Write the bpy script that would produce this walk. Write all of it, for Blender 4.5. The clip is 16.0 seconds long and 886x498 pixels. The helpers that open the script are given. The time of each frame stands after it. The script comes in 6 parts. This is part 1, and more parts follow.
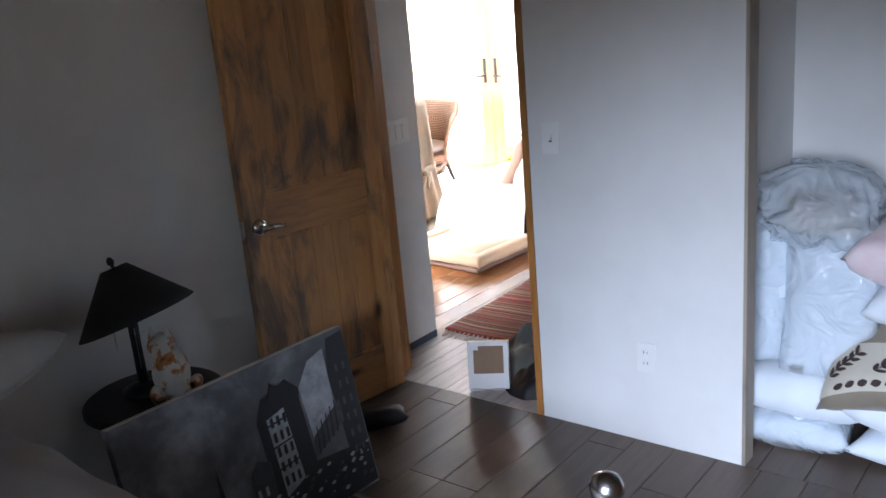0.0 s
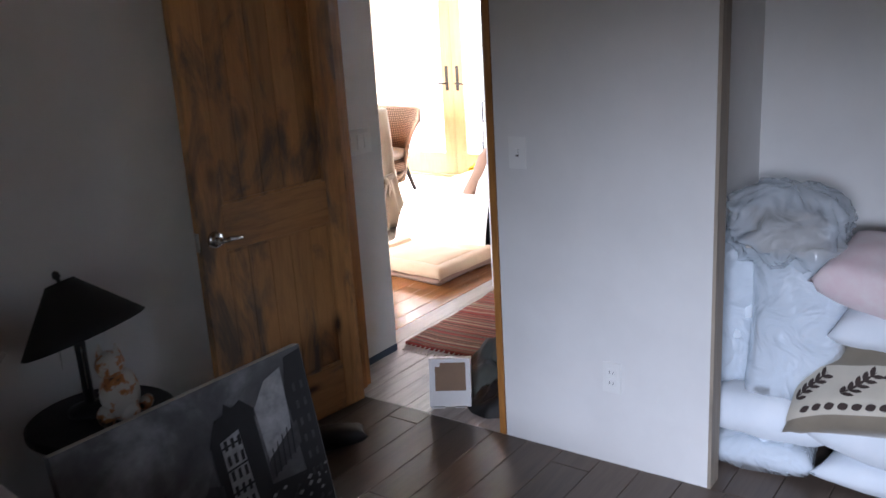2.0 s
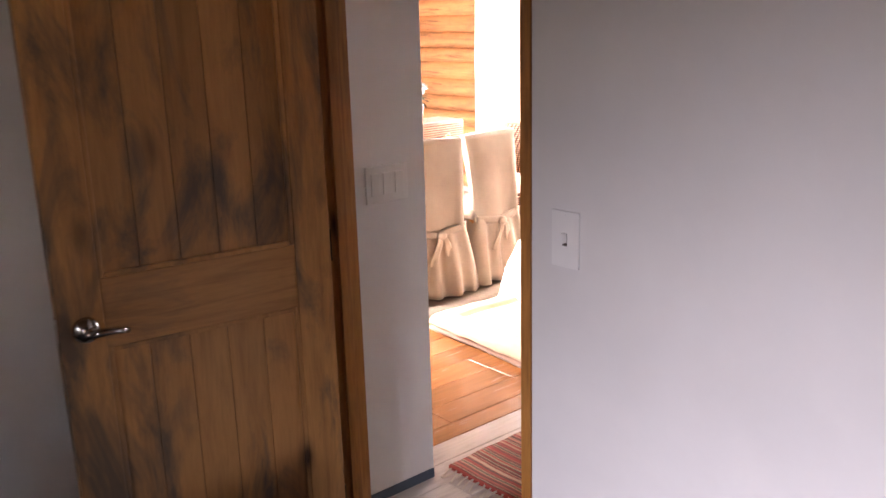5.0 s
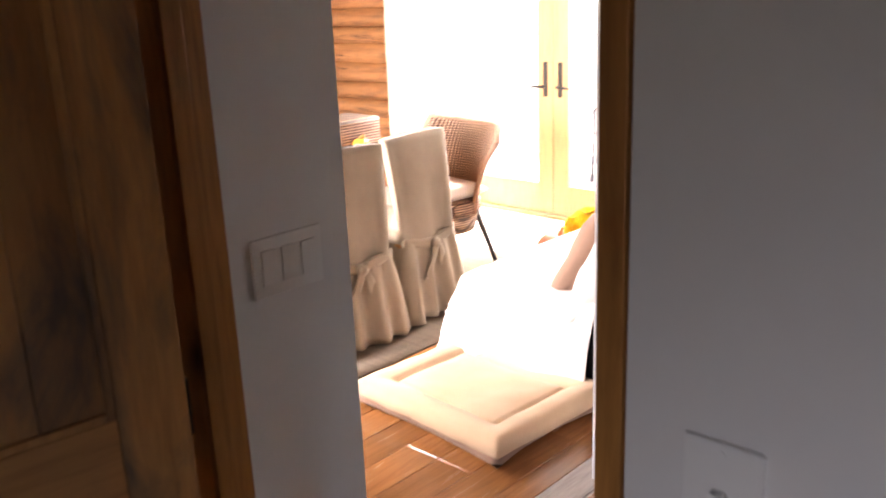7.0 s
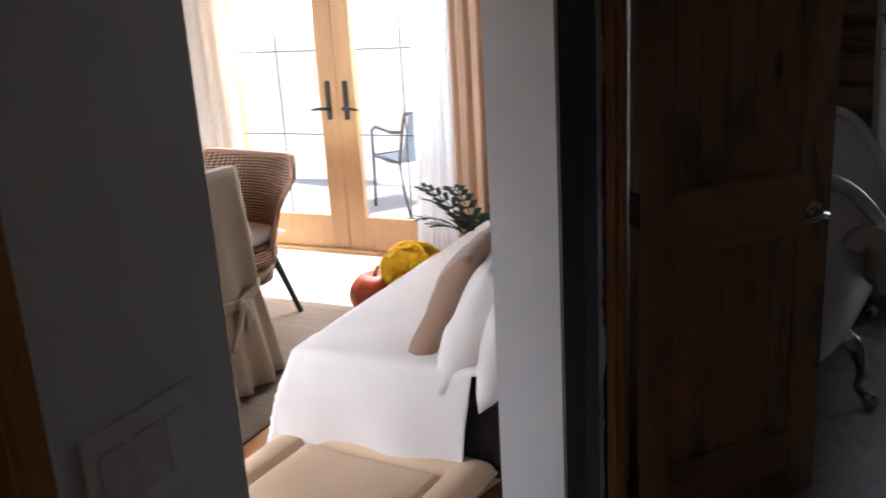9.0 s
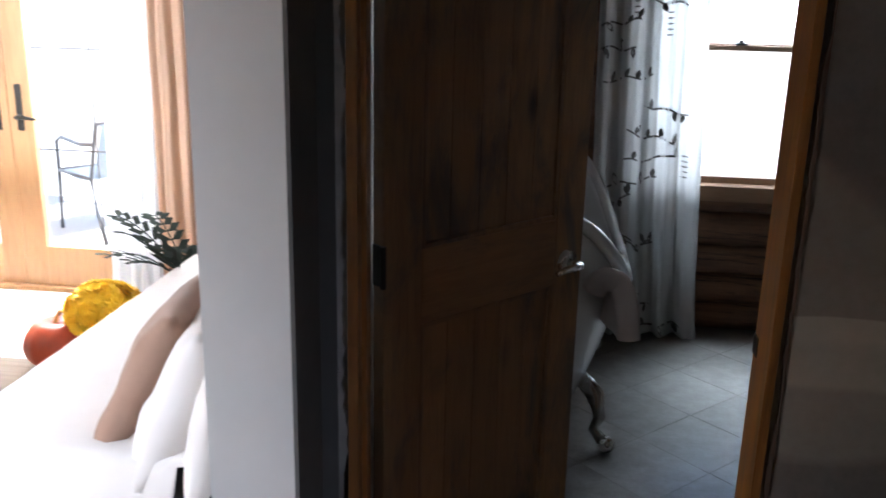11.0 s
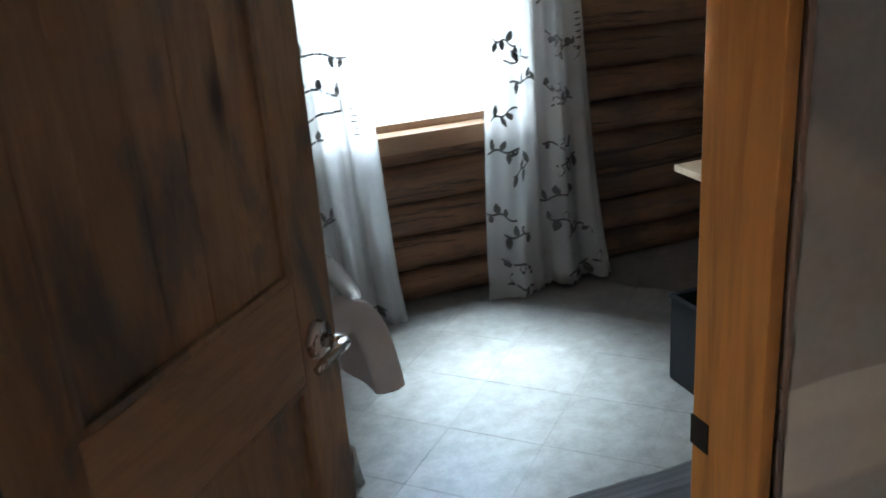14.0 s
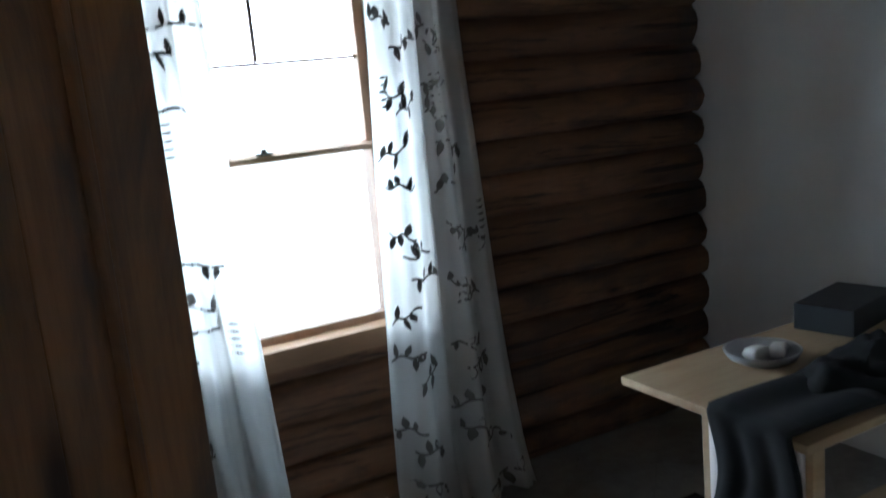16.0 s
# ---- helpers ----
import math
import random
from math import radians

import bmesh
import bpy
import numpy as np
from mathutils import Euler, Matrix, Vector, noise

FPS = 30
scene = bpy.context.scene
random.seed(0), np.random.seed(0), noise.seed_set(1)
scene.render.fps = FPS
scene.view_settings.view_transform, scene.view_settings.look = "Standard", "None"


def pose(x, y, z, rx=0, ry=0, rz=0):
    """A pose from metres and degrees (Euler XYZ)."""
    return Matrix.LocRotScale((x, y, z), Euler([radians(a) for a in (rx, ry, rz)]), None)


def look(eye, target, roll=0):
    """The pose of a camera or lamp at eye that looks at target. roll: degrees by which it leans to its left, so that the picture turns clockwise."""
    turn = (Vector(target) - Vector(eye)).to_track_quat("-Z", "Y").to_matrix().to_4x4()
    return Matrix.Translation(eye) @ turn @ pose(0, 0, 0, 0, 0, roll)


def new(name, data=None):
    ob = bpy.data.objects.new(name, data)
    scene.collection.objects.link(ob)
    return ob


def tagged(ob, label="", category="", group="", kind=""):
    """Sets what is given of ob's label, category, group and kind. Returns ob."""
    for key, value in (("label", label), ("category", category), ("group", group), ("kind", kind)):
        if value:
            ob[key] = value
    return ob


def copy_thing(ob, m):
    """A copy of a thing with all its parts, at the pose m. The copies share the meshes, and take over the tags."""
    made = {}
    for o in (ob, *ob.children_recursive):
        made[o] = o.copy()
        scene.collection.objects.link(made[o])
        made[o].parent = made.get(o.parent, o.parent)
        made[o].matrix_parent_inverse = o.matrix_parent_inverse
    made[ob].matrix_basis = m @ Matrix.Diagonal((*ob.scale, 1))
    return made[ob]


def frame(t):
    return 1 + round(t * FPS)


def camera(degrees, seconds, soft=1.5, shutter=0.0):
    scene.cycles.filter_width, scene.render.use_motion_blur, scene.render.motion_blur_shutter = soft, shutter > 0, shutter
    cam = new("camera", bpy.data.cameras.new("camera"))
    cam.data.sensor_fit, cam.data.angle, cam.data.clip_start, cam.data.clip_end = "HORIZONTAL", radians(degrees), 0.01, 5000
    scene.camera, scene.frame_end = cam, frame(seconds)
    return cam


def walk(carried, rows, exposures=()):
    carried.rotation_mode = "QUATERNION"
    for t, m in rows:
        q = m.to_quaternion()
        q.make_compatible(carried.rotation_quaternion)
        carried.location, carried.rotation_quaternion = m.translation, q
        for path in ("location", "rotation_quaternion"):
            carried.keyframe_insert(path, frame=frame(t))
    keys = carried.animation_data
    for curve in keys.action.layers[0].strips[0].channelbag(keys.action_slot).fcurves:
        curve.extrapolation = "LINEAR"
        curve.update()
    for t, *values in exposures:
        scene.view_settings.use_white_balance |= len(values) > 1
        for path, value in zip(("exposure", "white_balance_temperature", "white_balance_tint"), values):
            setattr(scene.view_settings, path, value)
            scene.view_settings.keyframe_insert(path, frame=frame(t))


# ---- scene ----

cam = camera(53.4, 16.0, shutter=0.5)
PATH = [
    (0, (2.471, -2.727, 1.655), (1.26, -1.233, 1.105), -5.0),
    (0.5, (2.445, -2.825, 1.661), (1.299, -1.284, 1.099), -4.4),
    (1, (2.436, -2.856, 1.657), (1.29, -1.322, 1.082), -3.8),
    (1.5, (2.429, -2.821, 1.657), (1.28, -1.283, 1.093), -3.6),
    (2, (2.395, -2.664, 1.671), (1.262, -1.11, 1.124), -3.5),
    (2.5, (2.37, -2.441, 1.652), (1.184, -0.931, 1.09), -2.4),
    (3, (2.314, -2.193, 1.636), (1.133, -0.662, 1.124), -3.0),
    (3.5, (2.231, -1.943, 1.634), (1.053, -0.402, 1.147), -2.3),
    (4, (2.194, -1.666, 1.643), (0.827, -0.285, 1.172), -1.9),
    (4.2, (2.168, -1.627, 1.59), (0.753, -0.291, 1.128), -2.5),
    (6.3, (1.361, -0.681, 1.554), (-0.151, 0.496, 0.982), -0.2),
    (6.5, (1.282, -0.665, 1.563), (-0.194, 0.549, 0.973), -0.3),
    (7, (1.084, -0.629, 1.555), (-0.227, 0.77, 0.987), -2.3),
    (7.5, (0.844, -0.455, 1.527), (-0.359, 1.048, 0.985), 0.6),
    (8, (0.719, -0.338, 1.49), (-0.418, 1.21, 0.931), 0.5),
    (8.5, (0.58, -0.331, 1.52), (-0.431, 1.313, 0.996), -2.2),
    (9, (0.442, -0.278, 1.525), (-0.402, 1.447, 0.965), -3.5),
    (9.5, (0.364, -0.169, 1.521), (-0.299, 1.642, 0.989), -1.8),
    (10, (0.311, -0.045, 1.52), (-0.179, 1.821, 0.992), -0.8),
    (10.2, (0.323, -0.027, 1.52), (-0.119, 1.859, 1.023), -0.8),
    (12.3, (0.183, 0.493, 1.523), (0.413, 2.369, 0.869), -0.5),
    (12.5, (0.207, 0.535, 1.49), (0.468, 2.413, 0.852), -2.9),
    (13, (0.184, 0.659, 1.516), (0.477, 2.501, 0.794), -1.5),
    (13.5, (0.156, 0.841, 1.495), (0.58, 2.648, 0.748), -1.0),
    (14, (0.133, 1.048, 1.477), (0.737, 2.819, 0.773), -4.4),
    (14.5, (0.154, 1.177, 1.463), (0.848, 2.919, 0.768), -3.9),
    (15, (0.222, 1.303, 1.457), (0.945, 3.077, 0.883), -2.6),
    (15.5, (0.234, 1.411, 1.497), (1.066, 3.156, 0.983), -2.5),
    (16, (0.204, 1.517, 1.548), (1.147, 3.236, 1.156), -5.4),
]
# world, sun and daylight
EXPOSURES = [(0, 2.45, 6100, 10), (1.5, 2.35, 6300, 12), (2.5, 1.85, 6400, 16), (3.5, 1.95, 6700, 22), (4, 2.4, 7000, 28), (6.5, 3.0, 8000, 30), (7.0, 2.0, 7400, 22), (7.6, 0.55, 6800, 16), (9, 0.3, 6200, 13), (10.2, 0.2, 5800, 10), (12.3, 3.0, 6000, 8), (13.1, 2.9, 5900, 5), (14.2, 2.4, 5700, 2), (15.3, 2.1, 5600, 2), (16, 1.7, 5500, 2)]
walk(cam, [(t, look(eye, target, roll)) for t, eye, target, roll in PATH], EXPOSURES)
SUN_EL, SUN_ROT = radians(52.0), radians(92.0)
world = bpy.data.worlds.new("sky")
scene.world = world
world.use_nodes = True
sky = world.node_tree.nodes.new("ShaderNodeTexSky")
sky.sky_type, sky.sun_disc = "NISHITA", False
sky.sun_elevation, sky.sun_rotation = SUN_EL, SUN_ROT
back = world.node_tree.nodes["Background"]
world.node_tree.links.new(sky.outputs["Color"], back.inputs["Color"])
back.inputs["Strength"].default_value = 0.15
sun = new("sun", bpy.data.lights.new("sun", "SUN"))
sun.data.energy, sun.data.angle, sun.data.color = 5.0, radians(0.5), (1.0, 0.95, 0.88)
sun.matrix_basis = look((24.6, -0.9, 31.5), (0, 0, 0))


def window_light(name, m, w, h, power, color, spread=180):
    """Daylight that falls in through a window's opening."""
    la = bpy.data.lights.new(name, "AREA")
    la.shape, la.size, la.size_y, la.energy, la.color = "RECTANGLE", w, h, power, color
    la.spread = radians(spread)
    ob = new(name, la)
    ob.matrix_basis = m
    return ob


window_light("daylight_bedroom", look((2.85, -4.64, 1.70), (1.8, -0.55, 0.0)), 1.0, 0.6, 4.2, (0.74, 0.82, 1.0), 43)
window_light("daylight_french_doors", look((-2.385, 4.36, 1.88), (-2.6, 3.3, 0.0)), 1.6, 0.3, 85, (1.0, 0.97, 0.94), 95)
# added fill from an assumed, unseen window, aimed to brighten the sofa's near side
window_light("daylight_living", look((-3.0, 0.08, 1.35), (-2.5, 2.6, 0.3)), 1.3, 0.85, 70, (0.92, 0.95, 1.0), 114)
window_light("daylight_bath", look((1.1, 4.42, 1.86), (1.1, 3.62, 0.0)), 0.74, 0.22, 3.9, (0.76, 0.88, 1.0), 42)

# ---------- helpers of this scene ----------
def shade_smooth(me):
    for p in me.polygons:
        p.use_smooth = True


def mesh_of(bm, name, material=None, smooth=False):
    me = bpy.data.meshes.new(name)
    bm.normal_update()
    bm.to_mesh(me)
    bm.free()
    if material:
        me.materials.append(material)
    if smooth:
        shade_smooth(me)
    return me


def part(name, bm, material, parent=None, label="", smooth=False, m=None):
    """One mesh object under a thing (or a thing of its own when it has no parent)."""
    ob = new(name, mesh_of(bm, name, material, smooth))
    if parent is not None:
        ob.parent = parent
    if m is not None:
        ob.matrix_basis = m
    if label:
        ob["label"] = label
    return ob


def empty(name, m, label, category, group="", kind=""):
    ob = new(name)
    ob.matrix_basis = m
    return tagged(ob, label, category, group, kind)


def add_box(bm, x0, x1, y0, y1, z0, z1, bev=0.0):
    r = bmesh.ops.create_cube(bm, size=1.0)
    vs = r["verts"]
    for v in vs:
        v.co = Vector(((x0 + x1) / 2 + v.co.x * (x1 - x0), (y0 + y1) / 2 + v.co.y * (y1 - y0), (z0 + z1) / 2 + v.co.z * (z1 - z0)))
    if bev > 0:
        es = list({e for v in vs for e in v.link_edges})
        bmesh.ops.bevel(bm, geom=es, offset=bev, segments=2, affect="EDGES", profile=0.6)
    return bm


def boxes(*rows, bev=0.0):
    bm = bmesh.new()
    for r in rows:
        add_box(bm, *r, bev=bev)
    return bm


def add_cyl(bm, p, q, r0, r1=None, seg=12):
    p, q = Vector(p), Vector(q)
    d = q - p
    m = Matrix.Translation((p + q) / 2) @ d.to_track_quat("Z", "Y").to_matrix().to_4x4()
    bmesh.ops.create_cone(bm, cap_ends=True, segments=seg, radius1=r0, radius2=r0 if r1 is None else r1, depth=d.length, matrix=m)
    return bm


def cyl(p, q, r0, r1=None, seg=12):
    return add_cyl(bmesh.new(), p, q, r0, r1, seg)


def add_tube(bm, pts, r, seg=8):
    """A round bar along a line of points."""
    rings = []
    pts = [Vector(p) for p in pts]
    for i, p in enumerate(pts):
        d = (pts[min(i + 1, len(pts) - 1)] - pts[max(i - 1, 0)]).normalized()
        q = d.to_track_quat("Z", "Y")
        rr = r[i] if isinstance(r, (list, tuple)) else r
        rings.append([bm.verts.new(p + q @ Vector((rr * math.cos(a * math.tau / seg), rr * math.sin(a * math.tau / seg), 0))) for a in range(seg)])
    for a, b in zip(rings, rings[1:]):
        for k in range(seg):
            bm.faces.new((a[k], a[(k + 1) % seg], b[(k + 1) % seg], b[k]))
    bm.faces.new(list(reversed(rings[0])))
    bm.faces.new(rings[-1])
    return bm


def tube(pts, r, seg=8):
    return add_tube(bmesh.new(), pts, r, seg)


def lathe(profile, seg=24):
    """A turned body from (radius, height) pairs, closed at both ends."""
    bm = bmesh.new()
    rings = [[bm.verts.new((r * math.cos(k * math.tau / seg), r * math.sin(k * math.tau / seg), z)) for k in range(seg)] for r, z in profile]
    for a, b in zip(rings, rings[1:]):
        for k in range(seg):
            bm.faces.new((a[k], a[(k + 1) % seg], b[(k + 1) % seg], b[k]))
    bm.faces.new(list(reversed(rings[0])))
    bm.faces.new(rings[-1])
    return bm


def grid_fn(nu, nv, fn, close_u=False):
    """A sheet of nu x nv quads through fn(u, v), u and v from 0 to 1."""
    bm = bmesh.new()
    cols = nu if close_u else nu + 1
    vs = [[bm.verts.new(fn(i / nu, j / nv)) for j in range(nv + 1)] for i in range(cols)]
    for i in range(nu):
        for j in range(nv):
            a, b = vs[i], vs[(i + 1) % cols]
            bm.faces.new((a[j], b[j], b[j + 1], a[j + 1]))
    return bm


def thicken(ob, t, offset=0.0):
    md = ob.modifiers.new("thickness", "SOLIDIFY")
    md.thickness, md.offset = t, offset
    return ob


def soften(ob, levels=1):
    md = ob.modifiers.new("round", "SUBSURF")
    md.levels = md.render_levels = levels
    return ob


def cushion_bm(w, d, h, n=14, puff=0.35, wob=0.012, seed=0.0):
    """A stuffed pillow lying flat, w x d x h, with drawn-in sides and a seam."""
    def side(s):
        def fn(u, v):
            a, b = 2 * u - 1, 2 * v - 1
            k = max(0.0, (1 - abs(a) ** 2.6) * (1 - abs(b) ** 2.6)) ** puff
            px = a * w / 2 * (1 - 0.10 * (1 - b * b) * abs(a))
            py = b * d / 2 * (1 - 0.10 * (1 - a * a) * abs(b))
            q = Vector((px * 6 + seed, py * 6, s * 3 + seed))
            return (px, py, s * h / 2 * k + k * wob * (noise.noise(q) + 0.5 * noise.noise(q * 2.7)))
        return fn
    bm = grid_fn(n, n, side(1))
    low = grid_fn(n, n, side(-1))
    me = bpy.data.meshes.new("low")
    bmesh.ops.reverse_faces(low, faces=low.faces)
    low.to_mesh(me)
    low.free()
    bm.from_mesh(me)
    bpy.data.meshes.remove(me)
    bmesh.ops.remove_doubles(bm, verts=bm.verts, dist=0.0008)
    return bm


# ---------- materials ----------
def node_mat(name, rough=0.6, metal=0.0):
    m = bpy.data.materials.new(name)
    m.use_nodes = True
    nt = m.node_tree
    b = nt.nodes["Principled BSDF"]
    b.inputs["Roughness"].default_value = rough
    b.inputs["Metallic"].default_value = metal
    return m, nt, b


def nd(nt, kind, **inputs):
    n = nt.nodes.new(kind)
    for k, v in inputs.items():
        n.inputs[k.replace("_", " ")].default_value = v
    return n


def coords(nt, scale=(1, 1, 1), rot=(0, 0, 0), source="Object"):
    tc = nt.nodes.new("ShaderNodeTexCoord")
    mp = nt.nodes.new("ShaderNodeMapping")
    mp.inputs["Scale"].default_value = scale
    mp.inputs["Rotation"].default_value = rot
    nt.links.new(tc.outputs[source], mp.inputs["Vector"])
    return mp.outputs["Vector"]


def ramp(nt, fac, stops):
    r = nt.nodes.new("ShaderNodeValToRGB")
    while len(r.color_ramp.elements) < len(stops):
        r.color_ramp.elements.new(0.5)
    for e, (p, c) in zip(r.color_ramp.elements, stops):
        e.position, e.color = p, (*c, 1)
    nt.links.new(fac, r.inputs["Fac"])
    return r.outputs["Color"]


def tex(nt, vec, scale, detail=5.0, rough=0.6, dist=0.0):
    n = nd(nt, "ShaderNodeTexNoise", Scale=scale, Detail=detail, Roughness=rough, Distortion=dist)
    nt.links.new(vec, n.inputs["Vector"])
    return n.outputs["Fac"]


def mixc(nt, fac, a, b, mode="MIX"):
    n = nt.nodes.new("ShaderNodeMix")
    n.data_type, n.blend_type = "RGBA", mode
    for sock, v in (("Factor", fac), ("A", a), ("B", b)):
        s = [i for i in n.inputs if i.name == sock and i.type == ("VALUE" if sock == "Factor" else "RGBA")][0]
        if isinstance(v, (int, float)):
            s.default_value = v
        elif isinstance(v, tuple):
            s.default_value = (*v, 1)
        else:
            nt.links.new(v, s)
    return [o for o in n.outputs if o.type == "RGBA"][0]


def bump(nt, bsdf, height, strength=0.2, dist=0.01):
    b = nd(nt, "ShaderNodeBump", Strength=strength, Distance=dist)
    nt.links.new(height, b.inputs["Height"])
    nt.links.new(b.outputs["Normal"], bsdf.inputs["Normal"])


def rough_map(nt, bsdf, fac, lo, hi):
    r = nt.nodes.new("ShaderNodeMapRange")
    r.inputs["To Min"].default_value, r.inputs["To Max"].default_value = lo, hi
    nt.links.new(fac, r.inputs["Value"])
    nt.links.new(r.outputs["Result"], bsdf.inputs["Roughness"])


def paint_mat(name, c, dirt=0.06, rough=0.6, bumpy=0.05):
    m, nt, b = node_mat(name, rough)
    v = coords(nt)
    big, fine = tex(nt, v, 1.7, 6), tex(nt, v, 60, 4)
    dark = tuple(x * (1 - dirt * 2) for x in c)
    nt.links.new(ramp(nt, big, [(0.3, dark), (0.65, c)]), b.inputs["Base Color"])
    bump(nt, b, fine, bumpy, 0.004)
    return m


def cloth_mat(name, c, c2=None, scale=400.0, rough=0.9, sheen=0.2, vary=4.0):
    m, nt, b = node_mat(name, rough)
    v = coords(nt)
    big = tex(nt, v, vary, 5)
    weave = nd(nt, "ShaderNodeTexWave", Scale=scale / 6, Distortion=1.5, Detail=2.0)
    nt.links.new(v, weave.inputs["Vector"])
    fuzz = tex(nt, v, scale, 3)
    c2 = c2 or tuple(x * 0.78 for x in c)
    col = ramp(nt, big, [(0.3, c2), (0.7, c)])
    nt.links.new(mixc(nt, 0.12, col, ramp(nt, fuzz, [(0.35, c2), (0.65, c)])), b.inputs["Base Color"])
    b.inputs["Sheen Weight"].default_value = sheen
    bump(nt, b, fuzz, 0.25, 0.003)
    return m


def wood_mat(name, light, dark, knot, axis="Z", rough=0.45, grain=1.0, knots=True, stain=None, stain_amt=0.5, vary=True, cracks=0.0, coat=0.0):
    """Sawn timber with its grain along one axis, knots, and grey stain if asked."""
    m, nt, b = node_mat(name, rough)
    s = {"X": (0.09, 1, 1), "Y": (1, 0.09, 1), "Z": (1, 1, 0.09)}[axis]
    v = coords(nt, s)
    if vary:
        info = nt.nodes.new("ShaderNodeObjectInfo")
        add = nt.nodes.new("ShaderNodeVectorMath")
        add.operation = "ADD"
        sc = nt.nodes.new("ShaderNodeVectorMath")
        sc.operation = "SCALE"
        sc.inputs[0].default_value = (7.1, 3.3, 5.7)
        nt.links.new(info.outputs["Random"], sc.inputs["Scale"])
        nt.links.new(v, add.inputs[0])
        nt.links.new(sc.outputs["Vector"], add.inputs[1])
        v = add.outputs["Vector"]
    g1 = tex(nt, v, 26 * grain, 8, 0.65, 0.6)
    g2 = tex(nt, v, 120 * grain, 4, 0.6, 0.2)
    col = ramp(nt, g1, [(0.28, dark), (0.55, light), (0.8, tuple(0.75 * a + 0.25 * d for a, d in zip(light, dark)))])
    col = mixc(nt, 0.25, col, ramp(nt, g2, [(0.35, dark), (0.6, light)]))
    if vary:
        tone = ramp(nt, info.outputs["Random"], [(0.0, (0.72, 0.72, 0.72)), (1.0, (1.0, 1.0, 1.0))])
        col = mixc(nt, 1.0, col, tone, "MULTIPLY")
    if stain:
        v3 = coords(nt, tuple(0.35 if q < 0.5 else 1.0 for q in s))
        st = tex(nt, v3, 7, 6, 0.62, 0.8)
        sm = ramp(nt, st, [(0.49, (0, 0, 0)), (0.66, (stain_amt,) * 3)])
        col = mixc(nt, sm, col, stain)
    if knots:
        v2 = coords(nt, tuple(0.4 if q < 0.5 else 1.0 for q in s))
        vo = nd(nt, "ShaderNodeTexVoronoi", Scale=5.5, Randomness=1.0)
        nt.links.new(v2, vo.inputs["Vector"])
        kf = ramp(nt, vo.outputs["Distance"], [(0.035, (1, 1, 1)), (0.10, (0.35, 0.35, 0.35)), (0.16, (0, 0, 0))])
        col = mixc(nt, kf, col, knot)
    if cracks:
        v4 = coords(nt, tuple(0.07 if q < 0.5 else 1.0 for q in s))
        ck = tex(nt, v4, 15, 6, 0.7, 1.2)
        cf = ramp(nt, ck, [(0.36, (cracks,) * 3), (0.43, (0, 0, 0))])
        col = mixc(nt, cf, col, knot)
        pale = ramp(nt, ck, [(0.60, (0, 0, 0)), (0.72, (0.35, 0.35, 0.35))])
        col = mixc(nt, pale, col, light)
    if coat:
        b.inputs["Coat Weight"].default_value = coat
        b.inputs["Coat Roughness"].default_value = 0.18
        b.inputs["Coat IOR"].default_value = 1.9
    nt.links.new(col, b.inputs["Base Color"])
    bump(nt, b, g1, 0.18, 0.004)
    rough_map(nt, b, g1, max(0.05, rough - 0.1), rough + 0.15)
    return m


def plain_mat(name, c, rough=0.5, metal=0.0, var=0.12, scale=12.0):
    m, nt, b = node_mat(name, rough, metal)
    f = tex(nt, coords(nt), scale, 5)
    nt.links.new(ramp(nt, f, [(0.3, tuple(x * (1 - var) for x in c)), (0.7, c)]), b.inputs["Base Color"])
    rough_map(nt, b, f, max(0.02, rough - 0.08), min(1, rough + 0.1))
    return m


M = {}
M["wall"] = paint_mat("white_wall_paint", (0.78, 0.775, 0.76))
M["grey_wall"] = paint_mat("grey_wall_paint", (0.78, 0.78, 0.775))
M["pine"] = wood_mat("knotty_pine", (0.60, 0.30, 0.105), (0.36, 0.160, 0.05), (0.06, 0.025, 0.012), "Z", 0.42, stain=(0.085, 0.072, 0.06), stain_amt=0.85)
M["pine_x"] = wood_mat("knotty_pine_rail", (0.54, 0.265, 0.092), (0.33, 0.145, 0.045), (0.06, 0.025, 0.01), "X", 0.42, stain=(0.09, 0.075, 0.062), stain_amt=0.7)
M["pine_grey"] = wood_mat("greyed_knotty_pine", (0.40, 0.225, 0.105), (0.22, 0.115, 0.052), (0.045, 0.022, 0.012), "Z", 0.40, stain=(0.085, 0.075, 0.066), stain_amt=0.85)
M["pine_grey_x"] = wood_mat("greyed_knotty_pine_rail", (0.37, 0.21, 0.10), (0.21, 0.11, 0.052), (0.05, 0.024, 0.012), "X", 0.40, stain=(0.085, 0.075, 0.066), stain_amt=0.75)
M["jamb"] = wood_mat("stained_pine_jamb", (0.55, 0.245, 0.065), (0.25, 0.095, 0.024), (0.1, 0.04, 0.015), "Z", 0.4)
# amber jamb stain, darkened to carry the shade that falls on this jamb
M["jamb_shaded"] = wood_mat("amber_jamb_shaded", (0.43, 0.18, 0.043), (0.16, 0.058, 0.014), (0.06, 0.025, 0.01), "Z", 0.38, grain=0.8)
M["rawpine"] = wood_mat("raw_pine_strip", (0.50, 0.42, 0.33), (0.30, 0.25, 0.20), (0.2, 0.1, 0.05), "Z", 0.6)
M["log"] = wood_mat("peeled_log", (0.47, 0.205, 0.075), (0.23, 0.085, 0.03), (0.05, 0.02, 0.009), "X", 0.5, grain=0.55, stain=(0.10, 0.055, 0.033), stain_amt=0.5, cracks=0.8)
M["ceil_wood"] = wood_mat("brown_ceiling_board", (0.30, 0.16, 0.07), (0.18, 0.085, 0.035), (0.06, 0.025, 0.01), "Y", 0.55)
